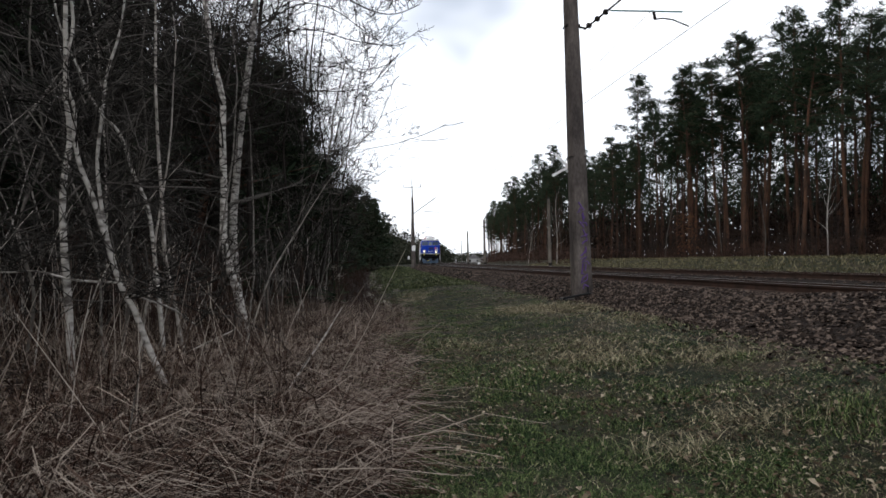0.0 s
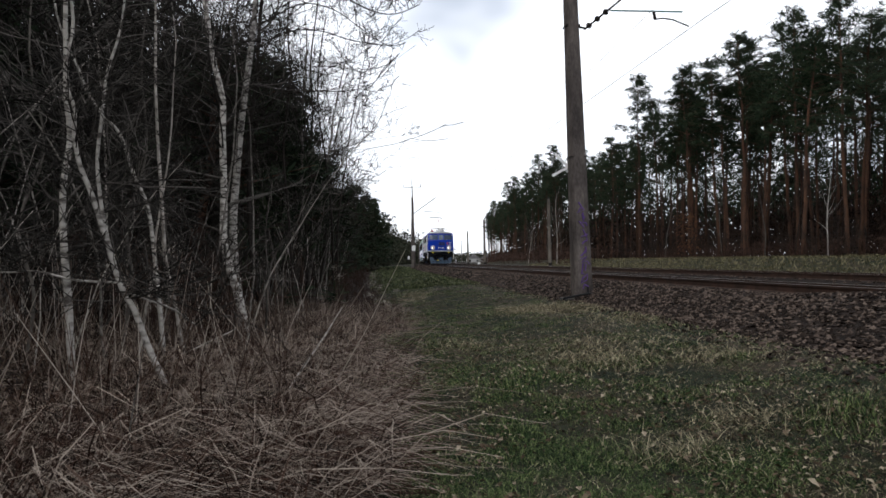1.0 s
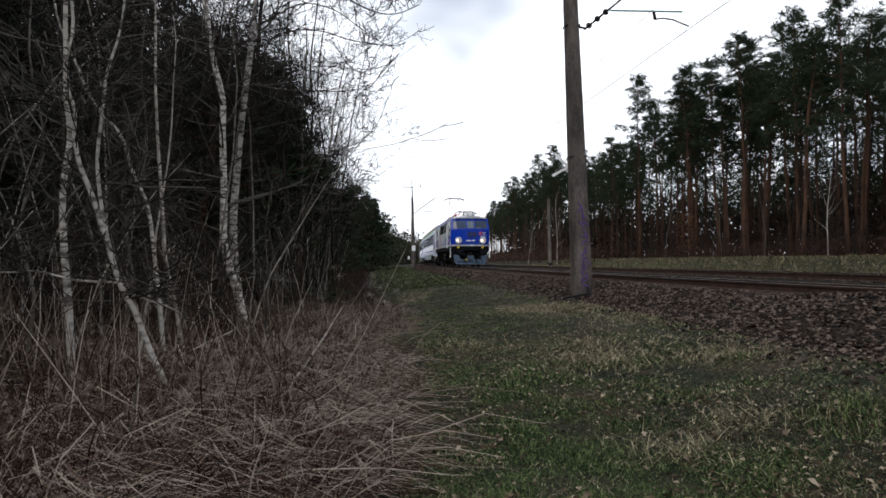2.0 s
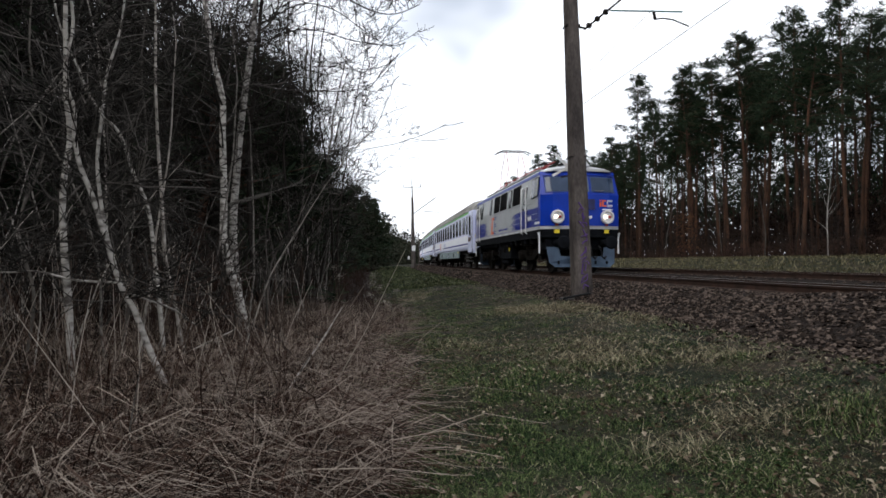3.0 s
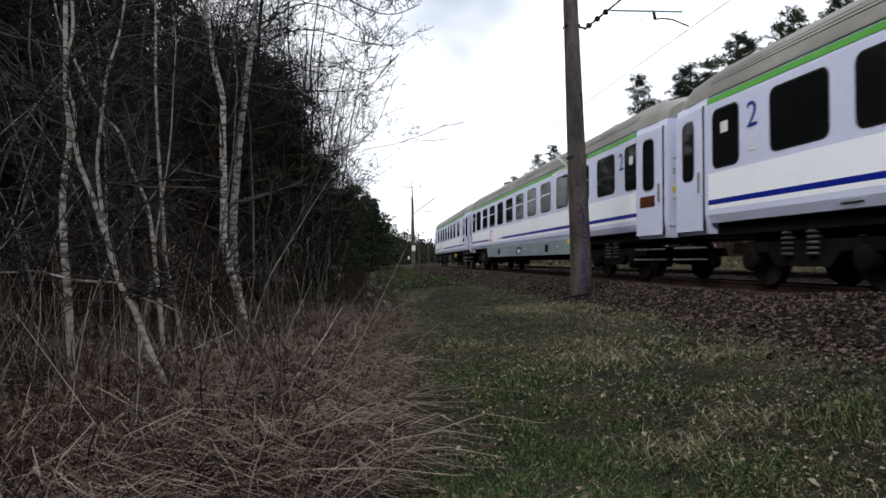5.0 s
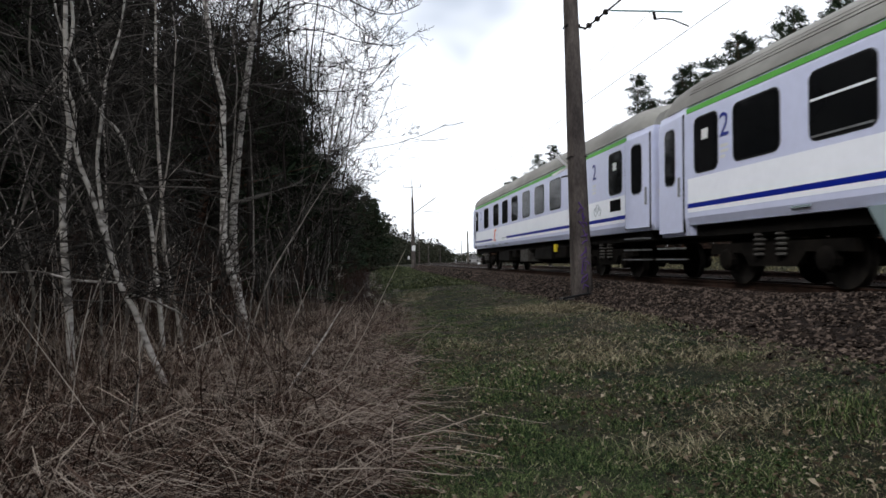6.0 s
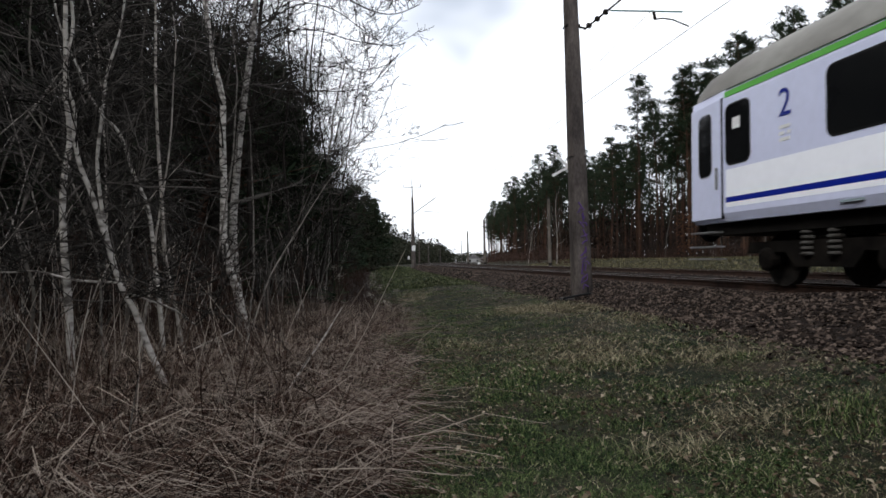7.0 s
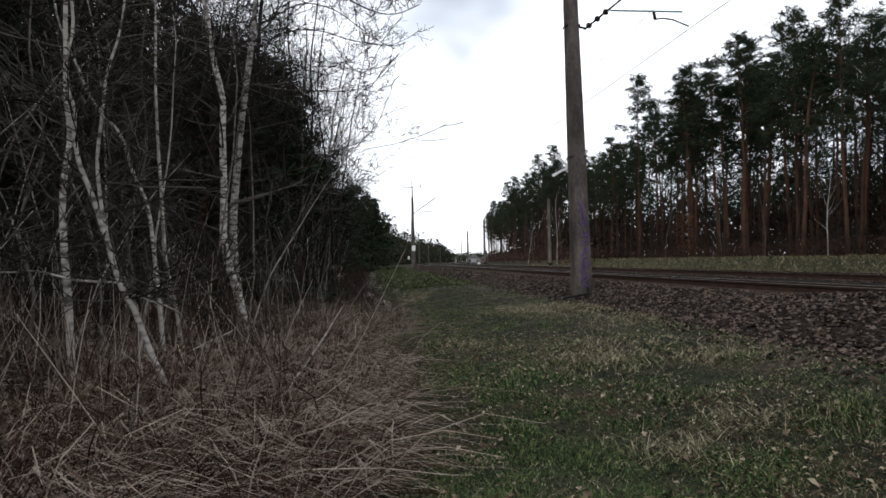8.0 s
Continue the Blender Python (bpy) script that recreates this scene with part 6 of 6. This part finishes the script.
for s, u, k in ((12.5, -10.4, 0.9), (15, -9.8, 0.95), (18, -9.5, 1.0), (21, -9.3, 1.0), (25, -9.0, 0.95), (29, -8.9, 0.85), (34, -8.8, 0.8), (40, -8.8, 0.75)):
    plant_line(BARE[3] if s > 20 else BARE[1], s, u, RND, k)
for _ in range(22):
    plant_line(RND.choice(LOWPINES), 10 + 45 * RND.random() ** 1.2, RND.uniform(-24, -15.0), RND, RND.uniform(0.9, 1.5))
for s, u, k in ((58, -9.0, 0.95), (60, -8.0, 1.0), (64, -7.9, 0.95), (61, -9.2, 1.0), (65, -8.2, 0.95), (71, -8.0, 0.8),
                (15, -11.6, 0.95), (17, -11.0, 0.95), (19.5, -10.6, 0.9), (22, -10.2, 0.85), (25, -10.0, 0.78), (29, -9.8, 0.68), (33, -9.6, 0.6), (39, -9.7, 0.6), (46, -9.6, 0.65), (31, -12, 0.8), (38, -11.5, 0.75), (45, -11, 0.8)):
    plant_line(RND.choice(LOWPINES), s, u, RND, k)
for i in range(14):
    plant_line(RND.choice(PINES), 5 + i * 4.5 + RND.uniform(-1.5, 1.5), -20 + RND.uniform(-3, 3), RND, RND.uniform(0.85, 1.1))
for _ in range(70):
    plant_line(RND.choice(SHRUBS), 8.5 + 40 * RND.random() ** 1.4, RND.uniform(-13.5, -9.3), RND, RND.uniform(0.6, 1.2))
for _ in range(24):
    plant_line(SHRUBS[0], 11 + 32 * RND.random(), RND.uniform(-9.0, -7.7), RND, RND.uniform(0.35, 0.65))


def wedge(rnd, near, far, power):
    """A random place on the open ground before the camera."""
    d = near + (far - near) * rnd.random() ** power
    x = d * rnd.uniform(-0.76, 0.76)
    return x, d


def straw_heap(count, near, far, power, lengths, width, seed):
    sh = Shape()
    rnd = random.Random(seed)
    made = 0
    while made < count:
        x, y = wedge(rnd, near, far, power)
        s, u = along(x, y)
        share = litter_share(s, u)
        heap = 1.0 - 0.55 * min(1.0, max(0.0, (-1.9 - x) / 1.4))
        if u > -3 or rnd.random() > heap * share * (0.5 + 0.9 * noise.noise((x * 0.9, y * 0.9, 2))):
            continue
        made += 1
        p = Vector((x, y, ground_z(s, u) - 0.01))
        a = rnd.gauss(-0.5, 1.3)
        d = Vector((math.cos(a), math.sin(a) * 0.8, 0))
        ln = rnd.uniform(*lengths)
        rise = rnd.uniform(0.05, 0.75) ** 1.4
        w = Vector((-d.y, d.x, 0.3)) * width * rnd.uniform(0.5, 1.2)
        b = len(sh.v)
        for k in range(4):
            t = k / 3
            q = p + d * ln * t * (1.1 - rise * 0.7) + Vector((0, 0, ln * (rise * 2.1 * t - rise * 1.5 * t * t) + 0.05 * rnd.random()))
            q += Vector((rnd.gauss(0, 0.01), rnd.gauss(0, 0.01), 0))
            ww = w * (1 - 0.7 * t)
            sh.v += [tuple(q - ww), tuple(q + ww)]
        for k in range(3):
            sh.f.append((b + 2 * k, b + 2 * k + 1, b + 2 * k + 3, b + 2 * k + 2))
    return sh


tagged(new("dead_grass", straw_heap(40000, 2.3, 17, 1.25, (0.25, 0.8), 0.0042, 31).mesh("dead_grass", M_STRAW, False, False)),
       "matted dead brown grass and straw at the wood's edge", "dead grass", kind="stuff")
tagged(new("dead_stalks", straw_heap(2000, 2.3, 14, 1.2, (0.6, 1.3), 0.0055, 32).mesh("dead_stalks", M_STRAW, False, False)),
       "long pale dead stalks lying across the brush", "dead grass", kind="stuff")


M_STALK = island_pair("dead_stems", (0.012, 0.007, 0.005), (0.07, 0.045, 0.034), (0.34, 0.3, 0.26))


def upright_stalks():
    sh, rnd = Shape(), random.Random(36)
    made = 0
    while made < 420:
        x, y = wedge(rnd, 3.6, 12, 1.0)
        s, u = along(x, y)
        if u > -8.0 or litter_share(s, u) < 0.9:
            continue
        made += 1
        h = rnd.uniform(0.3, 1.35)
        p = Vector((x, y, ground_z(s, u) - 0.02))
        q = Vector((rnd.gauss(0, 0.32), rnd.gauss(0, 0.3), 1)) * h
        sh.tube([p, p + q * 0.5 + Vector((rnd.gauss(0, 0.03), rnd.gauss(0, 0.03), 0)), p + q], [0.0042, 0.0034, 0.002], 3, False)
    return sh


stuff("upright_stalks", upright_stalks(), M_STALK, "thin upright dead stems among the straw", "stalks")


def lushness(x, y, u):
    """How thickly grass stands: broad drifts, clumps and tufts, thinner towards the ballast."""
    drift = 0.22 * min(1.0, max(-1.0, (-5.7 - u)))
    return drift + 0.45 * noise.noise((x * 0.7, y * 0.7, 9)) + 0.65 * noise.noise((x * 2.6, y * 2.6, 5)) + 0.5 * noise.noise((x * 8.0, y * 8.0, 3))


def green_turf():
    sh, rnd = Shape(), random.Random(33)
    made = 0
    while made < 190000:
        x, y = wedge(rnd, 2.3, 34, 1.55)
        s, u = along(x, y)
        if u > toe(s) + 0.1 * rnd.gauss(0, 1) or rnd.random() < litter_share(s, u):
            continue
        # clumps: thick in the damp dip of the path, thin and worn towards the ballast
        lush = lushness(x, y, u)
        if lush + rnd.uniform(-0.3, 0.3) < -0.1:
            continue
        made += 1
        blade(sh, Vector((x, y, ground_z(s, u) - 0.005)), rnd, rnd.uniform(0.012, 0.03) + 0.016 * max(0.0, min(1.0, lush)), 0.0022 + 0.00058 * y, 1.5)
    for cx, cy, count in ((2.62, 4.0, 500), (2.35, 3.7, 260), (0.55, 5.6, 200), (1.9, 4.9, 200)):
        for _ in range(count):
            x, y = cx + rnd.gauss(0, 0.16), cy + rnd.gauss(0, 0.14)
            blade(sh, Vector((x, y, ground_at(x, y) - 0.01)), rnd, rnd.uniform(0.05, 0.12), 0.005, 1.0)
    return sh


M_FARTURF = island_pair("far_turf", (0.012, 0.018, 0.008), (0.036, 0.05, 0.021), (0.15, 0.155, 0.085))


def far_turf():
    """The grass of the path where it runs on beside the ballast."""
    sh, rnd = Shape(), random.Random(43)
    for _ in range(26000):
        s = 24 + 70 * rnd.random() ** 1.4
        u = rnd.uniform(-7.6, toe(s) + 0.1)
        if rnd.random() > 0.6 * litter_share(s, u):
            blade(sh, on_line(s, u, ground_z(s, u) - 0.01), rnd, rnd.uniform(0.05, 0.14), 0.012 + 0.0005 * s, 0.9)
    return sh


def leaf_litter():
    sh, rnd = Shape(), random.Random(34)
    for _ in range(46000):
        x, y = wedge(rnd, 2.3, 24, 1.4)
        s, u = along(x, y)
        if u > toe(s) + 0.2:
            continue
        if litter_share(s, u) < 0.3 and noise.noise((x * 0.55, y * 0.55, 4)) + rnd.uniform(-0.3, 0.3) < -0.05:
            continue
        p = Vector((x, y, ground_z(s, u) + rnd.uniform(0.008, 0.035)))
        a = rnd.uniform(0, 6.28)
        ln = rnd.uniform(0.007, 0.02) * (1.6 if rnd.random() < 0.12 else 1)
        v = Vector((math.cos(a), math.sin(a), rnd.uniform(-0.5, 0.5))) * ln
        w = Vector((-math.sin(a), math.cos(a), rnd.uniform(-0.6, 0.6))) * ln * 0.6
        b = len(sh.v)
        lift = Vector((0, 0, ln * 0.35))
        sh.v += [tuple(p - v), tuple(p + w + lift), tuple(p + v), tuple(p - w + lift), tuple(p)]
        sh.f += [(b, b + 1, b + 4), (b + 1, b + 2, b + 4), (b + 2, b + 3, b + 4), (b + 3, b, b + 4)]
    return sh


tagged(new("turf_blades", green_turf().mesh("turf_blades", M_GRASS, False, False)), "short green and yellowed blades of the path's turf", "grass", kind="stuff")
tagged(new("far_turf_blades", far_turf().mesh("far_turf_blades", M_FARTURF, False, False)), "green grass along the ballast farther down the path", "grass", kind="stuff")
tagged(new("fallen_leaves", leaf_litter().mesh("fallen_leaves", M_LEAF, False, False)), "scattered dry brown leaves on turf and litter", "leaves", kind="stuff")


# ---- at the far end of the cutting ----
def far_house(s, u, width, depth, eaves, label):
    root = thing("far_house", label, "house", "houses by the crossing")
    c = on_line(s, u)
    root.matrix_basis = Matrix.Translation((c.x, c.y, ground_z(s, u) - 0.1)) @ pose(0, 0, 0, 0, 0, -math.degrees(heading(s)) + 8)
    wall = part("wall", Shape().box(-width / 2, width / 2, -depth / 2, depth / 2, 0, eaves), M_SIGNW, root)
    part("roof", Shape().prism([(-width / 2 - 0.3, eaves), (width / 2 + 0.3, eaves), (0, eaves + width * 0.3)], 1, -depth / 2 - 0.3, depth / 2 + 0.3), M_TILE, root)
    for x in (-width / 4, width / 4):
        part("window", Shape().box(x - 0.5, x + 0.5, -depth / 2 - 0.03, -depth / 2 + 0.05, 1.0, 2.1), M_GLASS, wall)
    return root


far_house(345, 3.0, 8, 10, 2.6, "distant low white house with a grey roof")
far_house(338, -9.0, 7, 8, 2.6, "distant low white house with a grey roof")
far_house(360, 19.0, 9, 8, 3.0, "distant low white house with a grey roof")
far_house(352, 11.0, 11, 9, 2.8, "distant low white house with a grey roof")


def marker_post(s, u, height):
    root = thing("marker_post", "small white lineside marker post", "post", "lineside markers")
    c = on_line(s, u)
    root.matrix_basis = Matrix.Translation((c.x, c.y, ground_z(s, u) - 0.1))
    part("post", Shape().tube([(0, 0, 0), (0, 0, height)], 0.05, 6), M_DARK, root)
    part("board", Shape().box(-0.17, 0.17, -0.07, -0.05, height - 0.55, height), M_WHITE, root, "plain white board")


marker_post(84, 6.0, 0.9)
marker_post(108, -3.4, 1.9)


def fallen_branch(points, r, label):
    root = thing("fallen_branch", label, "branch", "fallen branches")
    base = Vector(points[0])
    root.matrix_basis = Matrix.Translation(base)
    pts = [Vector(q) - base for q in points]
    n = len(pts)
    part("limb", Shape().tube(pts, [r * (1 - 0.6 * i / (n - 1)) for i in range(n)], 6), M_GREYBARK if r < 0.012 else M_STEM, root, smooth=True)
    for i in range(1, n - 1):
        d = Vector((0.12, -0.05, 0.1)) * (1 if i % 2 else -1)
        part("side_twig", Shape().tube([pts[i], pts[i] + d + Vector((0, 0, 0.08))], [r * 0.45, 0.002], 4), M_GREYBARK, root)


fallen_branch([(-1.36, 4.9, -0.85), (-1.34, 5.9, -0.62), (-1.33, 7.1, -0.42), (-1.36, 8.5, -0.2)], 0.016, "long pale fallen branch lying across straw")
fallen_branch([(-0.85, 3.4, -0.78), (-0.7, 3.5, -0.72), (-0.42, 3.62, -0.72)], 0.008, "short pale fallen branch in dead grass")
fallen_branch([(-1.6, 3.25, -0.8), (-1.63, 3.3, -0.45), (-1.58, 3.35, 0.0)], 0.006, "thin dead shoot standing in straw")
fallen_branch([(-3.2, 6.2, -0.8), (-2.7, 6.5, -0.55), (-2.2, 6.7, -0.3)], 0.012, "grey fallen branch propped in brush")
fallen_branch([(-2.3, 7.6, -0.75), (-2.6, 7.9, -0.4), (-3.1, 8.1, 0.1)], 0.011, "grey fallen branch propped in brush")


def seed_head(x, y, height, seed):
    rnd = random.Random(seed)
    root = thing("dried_flower", "dry stalk with a pale fluffy seed head", "dried plant", "seed heads at the wood's edge")
    root.matrix_basis = Matrix.Translation((x, y, ground_at(x, y) - 0.02))
    tip = Vector((rnd.gauss(0, 0.1), rnd.gauss(0, 0.1), height))
    part("stem", Shape().tube([(0, 0, 0), tuple(tip * 0.5 + Vector((0.03, 0, 0))), tuple(tip)], [0.005, 0.004, 0.003], 4), M_BRUSH, root)
    fluff = Shape()
    for _ in range(90):
        blade(fluff, tip + Vector((rnd.gauss(0, 0.055), rnd.gauss(0, 0.04), rnd.gauss(0, 0.035))), rnd, rnd.uniform(0.015, 0.04), 0.006, 1.5)
    tagged(part("head", fluff, M_FLUFF, root, fix=False), "pale fluffy seed head", kind="stuff")


M_FLUFF = island_pair("seed_fluff", (0.16, 0.14, 0.12), (0.26, 0.235, 0.205), (0.4, 0.37, 0.33))
for k, (x, y, h) in enumerate(((-1.5, 13.0, 0.75), (-1.35, 12.6, 0.55), (-1.25, 13.2, 0.62), (-1.15, 12.2, 0.42), (-1.42, 14.0, 0.85), (-1.2, 14.3, 0.5), (-2.05, 12.5, 0.95), (-2.6, 11.8, 1.5), (-2.2, 13.5, 1.1),
                               (-2.45, 5.9, 1.25), (-4.2, 6.3, 0.6))):
    seed_head(x, y, h, 500 + k)


def dead_patches():
    """Flattened pale turf where the grass has died back."""
    sh, rnd = Shape(), random.Random(39)
    for _ in range(190000):
        x, y = wedge(rnd, 2.3, 30, 1.5)
        s, u = along(x, y)
        worn = lushness(x, y, u)
        if u < toe(s) and litter_share(s, u) < 0.8 and worn + rnd.uniform(-0.45, 0.45) < 0.1:
            blade(sh, Vector((x, y, ground_z(s, u))), rnd, rnd.uniform(0.012, 0.034), 0.0024 + 0.00045 * y, 2.2)
    for cx, cy, rx, ry, count in ((1.9, 12.3, 1.1, 0.7, 3200), (3.0, 12.0, 0.8, 0.5, 1200), (-0.9, 19.5, 0.5, 2.2, 1500), (1.7, 7.3, 0.8, 0.7, 1400), (2.6, 6.4, 0.7, 0.5, 1000), (1.4, 3.7, 0.35, 0.25, 500), (2.0, 4.15, 0.4, 0.3, 600), (3.1, 9.8, 0.7, 0.6, 900), (1.6, 6.6, 0.5, 0.6, 900), (0.3, 8.5, 0.5, 0.6, 600)):
        for _ in range(count):
            x, y = cx + rnd.gauss(0, rx * 0.55), cy + rnd.gauss(0, ry * 0.6)
            s, u = along(x, y)
            if u < toe(s) - 0.1:
                blade(sh, Vector((x, y, ground_z(s, u))), rnd, rnd.uniform(0.03, 0.1), 0.0034 + 0.0003 * y, 2.4)
    return sh


stuff("dead_turf", dead_patches(), M_TAN, "pale flattened dead patches in the turf", "grass")


# ---- what moves ----
SPEED, FRONT = 25.17, 12.003


def motions():
    """The train runs along the arc at a steady speed; each vehicle turns with the line."""
    offsets = ((LOCO, 6.65), (COACH_A, 27.94), (COACH_B, 53.83), (COACH_C, 78.65))
    for vehicle, back in offsets:
        rows = []
        for i in range(41):
            t = i * 0.2
            s = FRONT - SPEED * (t - 3.4) + back
            a = heading(s)
            rows.append((t, Matrix.Translation(on_line(s, 0.0)) @ pose(0, 0, 0, 0, 0, math.degrees(math.atan2(-math.cos(a), -math.sin(a))))))
        walk(vehicle, rows)
    # wheels roll with the road, up to what one step of a row may turn
    for wheel, x, r in WHEELS:
        step = min(SPEED / FPS / r, radians(86))
        walk(wheel, [(i / FPS, Matrix.Translation((x, 0, r)) @ Matrix.Rotation(i * step, 4, "Y")) for i in range(8 * FPS + 1)])


motions()
